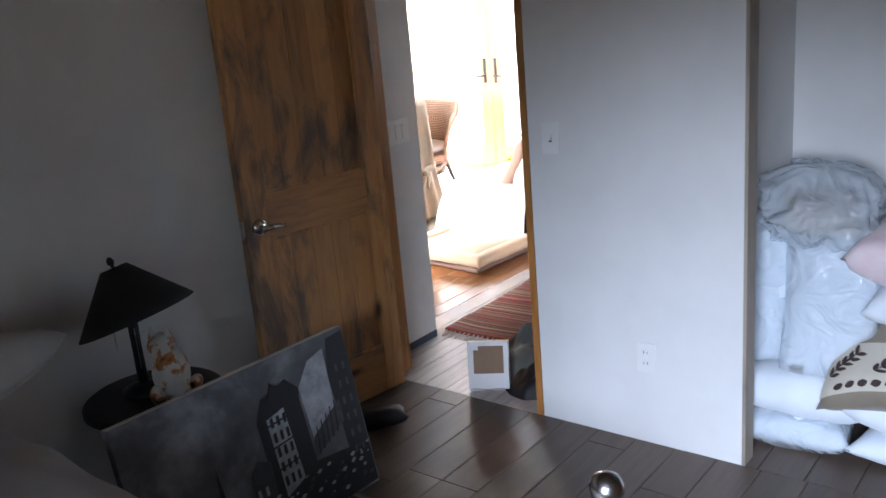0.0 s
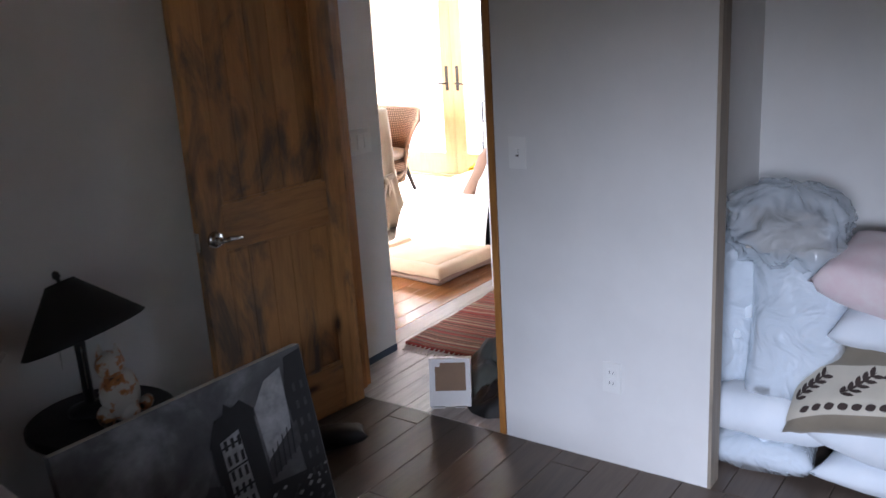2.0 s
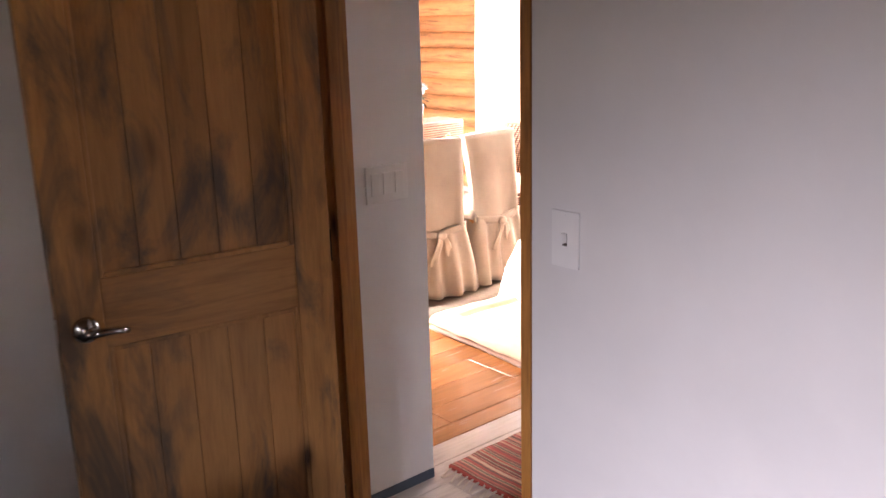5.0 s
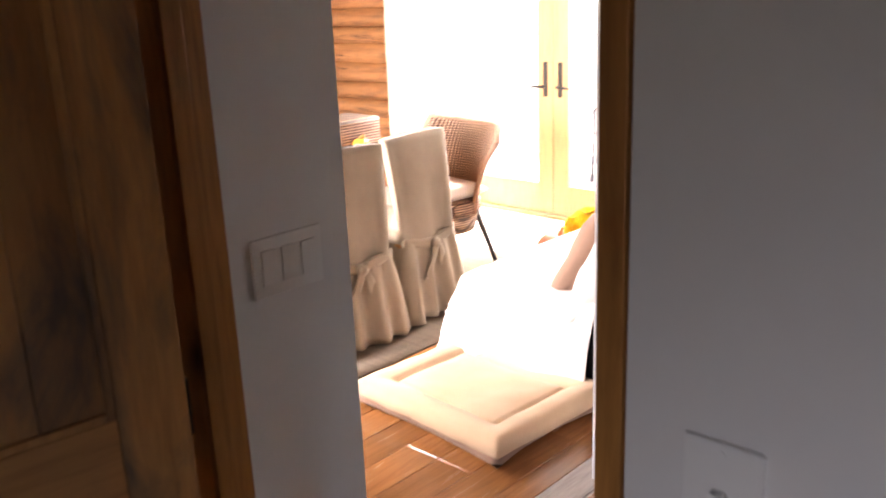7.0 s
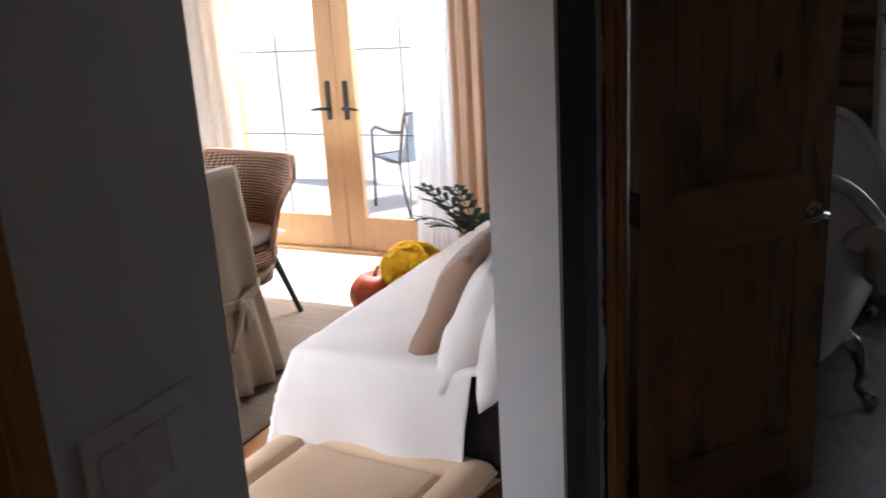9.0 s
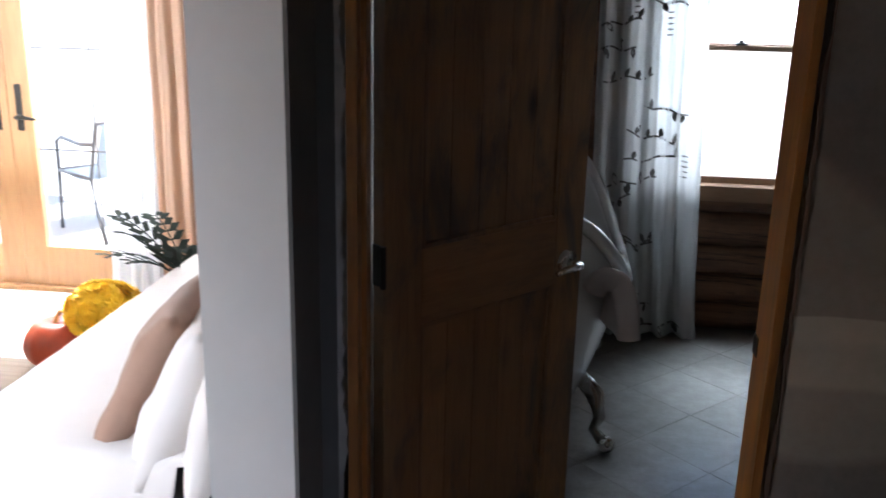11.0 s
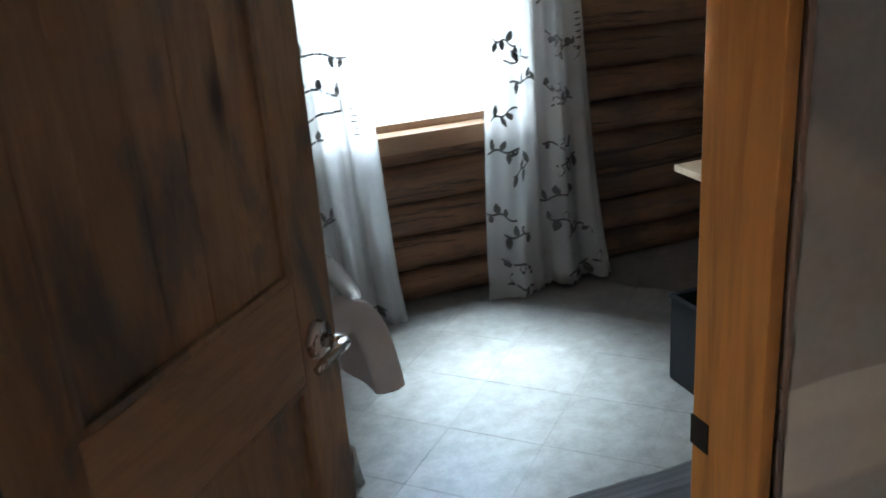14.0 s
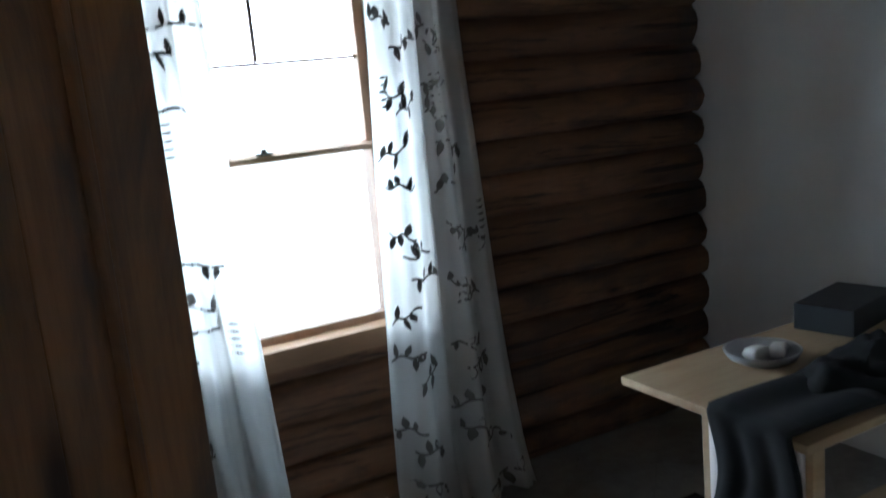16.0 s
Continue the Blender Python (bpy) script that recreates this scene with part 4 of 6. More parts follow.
part("duvet", grid_fn(46, 40, bed_top), M["linen_grey"], bed, "rumpled pale grey duvet", True)
part("mattress", boxes((-0.22, 1.82, -3.23, -1.78, 0.22, 0.40), bev=0.05), M["ivory"], bed)
part("bed_base", boxes((-0.22, 1.80, -3.21, -1.80, 0.02, 0.22), bev=0.01), M["black"], bed)
for i, (x, y, rz) in enumerate(((0.04, -1.98, 10), (0.05, -2.72, -6))):
    pillow("bed_pillow", 0.52, 0.66, 0.2, pose(x, y, 0.76, 0, -22, rz), M["linen_grey"], "pale grey pillow propped at the head of the bed", 20.0 + i, "bed pillows")
FIN = [(0.014, 0.0), (0.014, 0.83), (0.022, 0.832), (0.025, 0.838), (0.022, 0.844), (0.015, 0.850), (0.014, 0.858), (0.023, 0.862), (0.024, 0.868), (0.016, 0.874), (0.014, 0.879), (0.022, 0.887), (0.027, 0.899), (0.027, 0.911), (0.021, 0.924), (0.010, 0.931), (0.002, 0.933)]
for y in (-1.655, -3.30):
    p = part("bed_post", lathe([(max(r, 0.014), z) for r, z in FIN[:2]], 20), M["black"], bed, "dark metal bed post", True, pose(1.885, y, 0))
    part("finial", lathe(FIN[2:], 28), M["metal"], p, "brushed nickel ball finial", True)
part("foot_rail", tube([(1.885, -1.655, 0.52), (1.885, -3.30, 0.52)], 0.012), M["black"], bed, "", True)
part("foot_rail", tube([(1.885, -1.655, 0.30), (1.885, -3.30, 0.30)], 0.012), M["black"], bed, "", True)

# night table with its lamp and figurine
nt_ = empty("night_table", pose(0.02, -1.27, 0), "black round night table beside the bed", "table")
part("top", lathe([(0.20, 0.455), (0.225, 0.462), (0.225, 0.478), (0.215, 0.485)], 36), M["black"], nt_)
part("column", lathe([(0.03, 0.05), (0.028, 0.2), (0.035, 0.4), (0.06, 0.455)], 20), M["black"], nt_, "", True)
part("foot", lathe([(0.17, 0.0), (0.17, 0.02), (0.05, 0.05)], 32), M["black"], nt_)
lamp = empty("table_lamp", pose(-0.03, -1.27, 0.485), "black table lamp with a wide cone shade on night table", "lamp")
part("lamp_base", lathe([(0.07, 0.0), (0.07, 0.012), (0.02, 0.03)], 28), M["black"], lamp, "", True)
part("stem", lathe([(0.017, 0.02), (0.016, 0.15), (0.018, 0.30), (0.012, 0.36)], 16), M["black"], lamp, "", True)
sh = part("shade", grid_fn(40, 6, lambda u, v: ((0.192 - 0.150 * v) * math.cos(u * math.tau), (0.192 - 0.150 * v) * math.sin(u * math.tau), -0.075 + 0.175 * v), True), plain_mat("black_shade_cloth", (0.02, 0.018, 0.017), 0.85), lamp, "tilted black cone lamp shade", True, Matrix.Translation((0, 0, 0.33)) @ Matrix.Rotation(radians(15), 4, Vector((0.86, -0.51, 0))) @ Matrix.Rotation(radians(-13), 4, Vector((0.51, 0.86, 0))))
thicken(sh, 0.004)
part("finial", lathe([(0.006, 0.03), (0.006, 0.11), (0.013, 0.118), (0.010, 0.132), (0.003, 0.138)], 14), M["black"], sh, "", True)
for dx, z in ((0.055, 0.10), (-0.07, 0.14)):
    part("pull_chain", tube([(dx, -0.03, 0.24), (dx, -0.03, z)], 0.0014, 5), M["metal"], lamp)


def cat_mat():
    m, nt, b = node_mat("calico_ceramic", 0.35)
    f = tex(nt, coords(nt), 19, 3)
    nt.links.new(ramp(nt, f, [(0.50, (0.60, 0.56, 0.49)), (0.54, (0.5, 0.2, 0.06)), (0.60, (0.42, 0.16, 0.05)), (0.64, (0.07, 0.045, 0.03))]), b.inputs["Base Color"])
    return m


def cat():
    bm = bmesh.new()
    for p, r, s in (((0, 0, 0.075), 0.062, (1, 0.85, 1.25)), ((0.012, -0.01, 0.165), 0.042, (1, 0.95, 0.92)), ((0.045, -0.03, 0.03), 0.026, (1, 1, 1.2)), ((0.03, 0.03, 0.03), 0.026, (1, 1, 1.2)), ((-0.05, 0.05, 0.02), 0.02, (1.9, 1, 0.9)), ((0.045, -0.012, 0.155), 0.016, (1, 1.1, 0.8))):
        bmesh.ops.create_uvsphere(bm, u_segments=18, v_segments=12, radius=r, matrix=Matrix.Translation(p) @ Matrix.Diagonal((*s, 1)))
    for y in (-0.032, 0.012):
        bmesh.ops.create_cone(bm, cap_ends=True, segments=8, radius1=0.014, radius2=0.002, depth=0.034, matrix=Matrix.Translation((0.01, y, 0.208)))
    ob = part("cat_figurine", bm, cat_mat(), None, "", True, pose(0.11, -1.25, 0.485, 0, 0, -50) @ Matrix.Scale(1.12, 4))
    return tagged(ob, "white ginger and black cat figurine on night table", "figurine")


cat()


# canvas leaning on the night table
def canvas():
    w, h = 0.90, 0.585
    m = pose(0.44, -1.165, 0.004, 0, 0, 88) @ pose(0, 0, 0, -11, 0, 0)
    cv = empty("canvas_picture", m, "unframed grey city street canvas leaning on night table", "picture")
    mat, nt, b = node_mat("grey_painted_sky", 0.42)
    v = coords(nt)
    a, c = tex(nt, v, 3.4, 8, 0.6, 0.2), tex(nt, v, 300, 2)
    nt.links.new(ramp(nt, a, [(0.3, (0.035, 0.035, 0.038)), (0.5, (0.12, 0.12, 0.125)), (0.68, (0.34, 0.35, 0.36))]), b.inputs["Base Color"])
    bump(nt, b, c, 0.15, 0.001)
    part("canvas", boxes((-w / 2, w / 2, 0, 0.03, 0, h), bev=0.003), mat, cv)
    part("top_edge", boxes((-w / 2 + 0.003, w / 2 - 0.003, 0.001, 0.029, h, h + 0.0012)), M["ivory"], cv, "pale folded canvas edge")
    dark, mid, pale = plain_mat("painted_dark_grey", (0.018, 0.018, 0.02), 0.5, 0, 0.4, 30), plain_mat("painted_mid_grey", (0.075, 0.075, 0.078), 0.5, 0, 0.6, 26), plain_mat("painted_pale_grey", (0.48, 0.49, 0.50), 0.5, 0, 0.5, 22)

    def shape(name, pts, material, y):
        bm = bmesh.new()
        f = bm.faces.new([bm.verts.new((x, -y, z)) for x, z in pts])
        r = bmesh.ops.extrude_face_region(bm, geom=[f])
        for g in r["geom"]:
            if isinstance(g, bmesh.types.BMVert):
                g.co.y += 0.0008
        return part(name, bm, material, cv)
    shape("painted_street", [(-0.445, 0.01), (0.445, 0.01), (0.445, 0.16), (0.2, 0.19), (-0.1, 0.15), (-0.445, 0.12)], dark, 0.0012)
    shape("painted_house", [(0.02, 0.08), (0.02, 0.40), (0.06, 0.47), (0.13, 0.49), (0.20, 0.46), (0.21, 0.10)], dark, 0.002)
    shape("painted_facade", [(0.06, 0.13), (0.055, 0.40), (0.13, 0.42), (0.145, 0.16)], pale, 0.003)
    shape("painted_house", [(0.36, 0.06), (0.34, 0.45), (0.37, 0.565), (0.445, 0.572), (0.445, 0.06)], dark, 0.002)
    shape("painted_house", [(-0.06, 0.05), (-0.05, 0.25), (-0.02, 0.29), (0.03, 0.27), (0.03, 0.06)], mid, 0.003)
    shape("painted_sky", [(0.22, 0.24), (0.21, 0.45), (0.27, 0.52), (0.345, 0.54), (0.335, 0.32)], pale, 0.0016)
    shape("painted_bridge", [(0.21, 0.2), (0.22, 0.27), (0.36, 0.35), (0.36, 0.27)], mid, 0.0032)
    shape("painted_tower", [(-0.215, 0.06), (-0.178, 0.18), (-0.165, 0.34), (-0.152, 0.18), (-0.115, 0.06), (-0.14, 0.06), (-0.165, 0.11), (-0.19, 0.06)], dark, 0.0035)
    rnd = random.Random(4)
    for i in range(5):
        for j in range(3):
            x, z = 0.066 + j * 0.026, 0.165 + i * 0.05
            shape("painted_window", [(x, z), (x, z + 0.032), (x + 0.012, z + 0.034), (x + 0.012, z + 0.002)], dark, 0.0042)
    for i in range(3):
        z = 0.235 + i * 0.075
        shape("painted_ledge", [(0.05, z - 0.012), (0.05, z - 0.006), (0.15, z + 0.002), (0.15, z - 0.004)], dark, 0.0044)
    for i in range(6):
        for j in range(2):
            x, z = 0.375 + j * 0.034, 0.14 + i * 0.06
            shape("painted_window", [(x, z), (x, z + 0.026), (x + 0.012, z + 0.028), (x + 0.012, z + 0.002)], mid, 0.0042)
    for i in range(4):
        x, z = -0.045 + (i % 2) * 0.03, 0.10 + (i // 2) * 0.07
        shape("painted_window", [(x, z), (x, z + 0.03), (x + 0.012, z + 0.032), (x + 0.012, z + 0.002)], pale, 0.0042)
    for i in range(5):
        x = 0.225 + i * 0.024
        shape("painted_railing", [(x, 0.205 + i * 0.01), (x + 0.012, 0.30 + i * 0.014), (x + 0.016, 0.30 + i * 0.014), (x + 0.005, 0.205 + i * 0.01)], dark, 0.0046)
    shape("painted_roof", [(0.015, 0.395), (0.055, 0.475), (0.08, 0.455), (0.10, 0.51), (0.125, 0.485), (0.16, 0.50), (0.205, 0.455), (0.205, 0.43), (0.06, 0.40)], dark, 0.0038)
    for i in range(90):
        x, z = (rnd.uniform(-0.42, -0.24), rnd.uniform(0.12, 0.24)) if i < 36 else (rnd.uniform(0.02, 0.44), rnd.uniform(0.04, 0.17))
        s = rnd.uniform(0.004, 0.014)
        shape("brush_dab", [(x - s, z), (x, z - s * 0.5), (x + s, z + s * 0.3), (x, z + s * 0.7)], pale if rnd.random() < 0.6 else mid, 0.0045 + 0.00003 * i)


canvas()


def mat_thing(name, x0, x1, y0, y1, t, material, label, cat, rz=0.0, wob=0.006, seed=0.0):
    cx, cy = (x0 + x1) / 2, (y0 + y1) / 2

    def fn(u, v):
        x, y = (u - 0.5) * (x1 - x0), (v - 0.5) * (y1 - y0)
        return (x + 0.008 * noise.noise(Vector((y * 8, seed, 1))), y + 0.008 * noise.noise(Vector((x * 8, seed, 4))), t + wob * max(0, noise.noise(Vector((x * 4, y * 4, seed)))))
    ob = part(name, grid_fn(30, 30, fn), material, None, "", True, pose(cx, cy, 0.0, 0, 0, rz))
    thicken(ob, t, -1)
    return tagged(ob, label, cat)


def woven_mat(name, stops, scale, axis=1, dist=0.3):
    m, nt, b = node_mat(name, 0.95)
    v = coords(nt)
    sx = nt.nodes.new("ShaderNodeSeparateXYZ")
    nt.links.new(v, sx.inputs[0])
    n1 = nd(nt, "ShaderNodeTexNoise", Scale=scale, Detail=2.0)
    n1.noise_dimensions = "1D"
    wv = nt.nodes.new("ShaderNodeMath")
    wv.operation = "MULTIPLY_ADD"
    wv.inputs[1].default_value, wv.inputs[2].default_value = 1.0, 0.0
    jit = tex(nt, v, 18, 3)
    jm = nt.nodes.new("ShaderNodeMath")
    jm.operation = "MULTIPLY_ADD"
    nt.links.new(jit, jm.inputs[0])
    jm.inputs[1].default_value = 0.03 * dist
    nt.links.new(sx.outputs[axis], jm.inputs[2])
    nt.links.new(jm.outputs[0], n1.inputs["W"])
    col = ramp(nt, n1.outputs["Fac"], stops)
    fz = tex(nt, v, 220, 3)
    nt.links.new(mixc(nt, 0.12, col, ramp(nt, fz, [(0.3, (0.03, 0.025, 0.02)), (0.7, (0.3, 0.24, 0.18))])), b.inputs["Base Color"])
    bump(nt, b, fz, 0.6, 0.006)
    return m


M["bed_rug"] = woven_mat("grey_patterned_rug", [(0.35, (0.07, 0.07, 0.07)), (0.5, (0.25, 0.24, 0.22)), (0.65, (0.12, 0.12, 0.115))], 30)
mat_thing("bedside_rug", 0.43, 1.30, -1.72, -0.83, 0.012, M["bed_rug"], "small grey patterned rug beside the bed", "rug", seed=3.0)
blk = part("slipper", cushion_bm(0.26, 0.11, 0.09, 14, 0.4, 0.008, 3.0), M["black"], None, "", True, pose(0.16, -0.40, 0.035, 0, 0, 52))
tagged(blk, "black slipper on the dark floor by the door", "slipper")

# ---------- hall things ----------
M["rag"] = woven_mat("striped_rag_rug", [(0.36, (0.40, 0.06, 0.045)), (0.42, (0.04, 0.03, 0.028)), (0.46, (0.52, 0.38, 0.26)), (0.50, (0.42, 0.06, 0.05)), (0.54, (0.08, 0.085, 0.07)), (0.59, (0.48, 0.10, 0.075)), (0.66, (0.56, 0.42, 0.30))], 22)
rag = mat_thing("rag_rug", -0.24, 0.50, 0.57, 1.62, 0.014, M["rag"], "red and brown striped rag rug with fringe", "rug", 2.0, 0.012, 5.0)
rnd = random.Random(6)
for i in range(26):
    x = -0.36 + i * 0.028
    bm = tube([(x, -0.52, 0.01), (x + rnd.uniform(-0.01, 0.01), -0.55, 0.008), (x + rnd.uniform(-0.02, 0.02), -0.585, 0.004)], 0.0035, 5)
    part("fringe", bm, M["ivory"], rag)
M["card"] = plain_mat("white_carton", (0.72, 0.71, 0.69), 0.6, 0, 0.06)
M["kraft"] = plain_mat("brown_carton_inside", (0.24, 0.15, 0.09), 0.7)


def carton():
    c = empty("carton", pose(0.40, 0.06, 0.0, 0, 0, 30) @ pose(0, 0, 0.022, -15, 0, 0) @ Matrix.Scale(0.70, 4), "open white carton with brown window on hall floor", "box")
    w, h, d = 0.25, 0.29, 0.09
    part("body", boxes((-w / 2, w / 2, 0.0, d, 0, 0.004), (-w / 2, w / 2, 0.0, d, h - 0.004, h), (-w / 2, -w / 2 + 0.004, 0, d, 0.004, h - 0.004), (w / 2 - 0.004, w / 2, 0, d, 0.004, h - 0.004), (-w / 2 + 0.004, w / 2 - 0.004, d - 0.004, d, 0.004, h - 0.004)), M["card"], c)
    part("window", grid_fn(1, 1, lambda u, v: (-0.09 + 0.185 * u, -0.002, 0.095 + 0.17 * v)), M["kraft"], c, "brown arched carton window")
    part("front", boxes((-w / 2, -0.09, -0.004, 0, 0, h), (0.095, w / 2, -0.004, 0, 0, h), (-0.09, 0.095, -0.004, 0, 0, 0.095), (-0.09, 0.095, -0.004, 0, 0.265, h), (-0.09, -0.06, -0.0045, 0, 0.24, 0.2655)), M["card"], c)
    part("flap", boxes((-0.11, -0.03, -0.05, -0.004, 0.0, 0.004)), M["card"], c)
    part("flap", boxes((0.03, 0.10, -0.045, -0.004, 0.0, 0.004)), M["card"], c)


carton()
M["olive"] = cloth_mat("dark_olive_cloth", (0.09, 0.095, 0.08), (0.045, 0.045, 0.04))


def heap(name, cx, cy, w, d, h, material, label, seed, rz=0):
    def fn(u, v):
        a, r = u * math.tau, v
        x, y = r * math.cos(a) * w / 2, r * math.sin(a) * d / 2
        q = Vector((x * 9 + seed, y * 9, seed))
        z = h * max(0, 1 - r ** 2.2) * (0.75 + 0.5 * noise.noise(q)) + 0.03 * (1 - r) * noise.noise(q * 3)
        k = 1 + 0.2 * noise.noise(Vector((math.cos(a) * 2 + seed, math.sin(a) * 2, 0)))
        return (x * k, y * k, max(0.004, z))
    ob = part(name, grid_fn(40, 16, fn, True), material, None, "", True, pose(cx, cy, 0, 0, 0, rz))
    return tagged(ob, label, "clothes")


heap("crumpled_garment", 0.40, 0.40, 0.34, 0.40, 0.20, M["olive"], "crumpled dark olive clothes heaped on hall floor", 2.0)
heap("crumpled_garment", 0.54, 0.20, 0.24, 0.26, 0.13, M["black"], "crumpled black garment heaped on hall floor", 4.0)
structure("wall_foot_strip", boxes((-0.228, -0.222, 0.13, 0.489, 0.0, 0.035)), plain_mat("blue_grey_backing", (0.06, 0.085, 0.12), 0.8), "bare blue-grey gap under the hall wallboard", "trim")

# ---------- living room things ----------
M["throw"] = cloth_mat("white_cotton_throw", (0.73, 0.69, 0.66), (0.66, 0.62, 0.59))
M["slip"] = cloth_mat("tan_linen_slipcover", (0.31, 0.245, 0.175), (0.23, 0.18, 0.13))
M["fleece"] = cloth_mat("tan_fleece", (0.63, 0.445, 0.29), (0.55, 0.37, 0.23), 500)
M["brown_cushion"] = cloth_mat("brown_linen_cushion", (0.31, 0.185, 0.13), (0.24, 0.14, 0.095))
M["jute"] = woven_mat("brown_jute_rug", [(0.35, (0.085, 0.06, 0.042)), (0.5, (0.13, 0.095, 0.066)), (0.65, (0.10, 0.07, 0.05))], 60)
mat_thing("jute_rug", -3.9, -1.50, 1.15, 3.33, 0.010, M["jute"], "brown woven jute rug under the dining table", "rug", seed=9.0, wob=0.002)


def sofa():
    s = empty("sofa", pose(0, 0, 0), "dark sofa under a white cotton throw", "sofa")
    part("base", boxes((-1.16, -0.36, 2.0, 3.62, 0.06, 0.30), bev=0.02), M["black"], s)
    part("seat", boxes((-1.19, -0.50, 1.97, 3.64, 0.28, 0.405), bev=0.05), M["black"], s, "", True)
    part("back", boxes((-0.54, -0.345, 2.0, 3.62, 0.28, 0.72), bev=0.06), M["black"], s, "", True)
    for x, y in ((-1.12, 2.05), (-0.42, 2.05), (-1.12, 3.56), (-0.42, 3.56)):
        part("leg", cyl((x, y, 0), (x, y, 0.07), 0.02, 0.025), M["black"], s)

    def cloth(u, v):
        # u across from the floor on the open side to the back, v from the near drop to the far end
        a, b = u * 1.30 - 0.42, v * 2.16 - 0.38
        ha, hb = max(0.0, -a), max(0.0, -b) * min(1.0, max(0.04, (0.64 - a) / 0.05))
        x, y, z = -1.215 + max(0.0, a), 1.945 + max(0.0, b), 0.425
        if a > 0.66:
            z, x = 0.425 + (a - 0.66) * 0.9, -1.215 + 0.66 + (a - 0.66) * 0.3
        both = min(ha, hb)
        z -= max(ha, hb) + 0.25 * both
        x -= 0.025 * min(1, ha * 8) + 0.028 * math.sin(v * 25) * ha + 0.10 * ha * (1 if hb > 0 else 0.3) + 0.22 * both
        y -= 0.022 * min(1, hb * 8) + 0.016 * math.sin(u * 21 + 1.2) * hb * 2.4 + 0.16 * both
        q = Vector((x * 5, y * 5, 2))
        z += 0.006 * noise.noise(q) + 0.004 * noise.noise(q * 3)
        return (x, y, max(0.012, z))
    t = part("throw", grid_fn(54, 70, cloth), M["throw"], s, "white cotton throw with a hanging hem", True)
    thicken(t, 0.006, 1)


sofa()
pillow("cushion", 0.45, 0.45, 0.13, pose(-0.73, 2.21, 0.57, 0, -60, 8), M["brown_cushion"], "square brown linen cushion leaning on white cushions", 30.0, "sofa cushions", "cushion")
pillow("cushion", 0.46, 0.46, 0.16, pose(-0.60, 2.15, 0.55, 0, -66, 4), M["throw"], "square white cushion behind the brown one", 31.0, "sofa cushions", "cushion")
pillow("cushion", 0.46, 0.46, 0.13, pose(-0.48, 2.10, 0.55, 0, -76, 3), M["throw"], "white cushion at the end of the sofa", 32.0, "sofa cushions", "cushion")


def dog_bed():
    w, d = 0.80, 0.66
    b = empty("dog_bed", pose(-0.935, 1.70, 0, 0, 0, -4), "tan fleece dog bed with a raised border on floor", "pet bed")
    part("mattress", cushion_bm(w, d, 0.075, 22, 0.16, 0.006, 3.0), M["brown_cushion"], b, "tan brown mattress side", True, pose(0, 0, 0.036))

    def fn(u, v):
        x, y = (u - 0.5) * (w - 0.02), (v - 0.5) * (d - 0.02)
        e = min((w / 2 - 0.01) - abs(x), (d / 2 - 0.01) - abs(y))
        z = 0.062 + 0.034 * math.sqrt(max(0, min(1, e / 0.03)))
        z += 0.022 * max(0, math.sin(math.pi * min(e, 0.125) / 0.125)) ** 0.7 if e < 0.125 else 0.012 * min(1, (e - 0.125) / 0.06)
        g = abs(e - 0.125)
        z -= 0.016 * max(0, 1 - g / 0.012)
        return (x, y, z + 0.006 * noise.noise(Vector((x * 9, y * 9, 4))))
    c = part("cushion_top", grid_fn(56, 46, fn), M["fleece"], b, "tan fleece top with stitched border", True)
    thicken(c, 0.035, -1)


dog_bed()


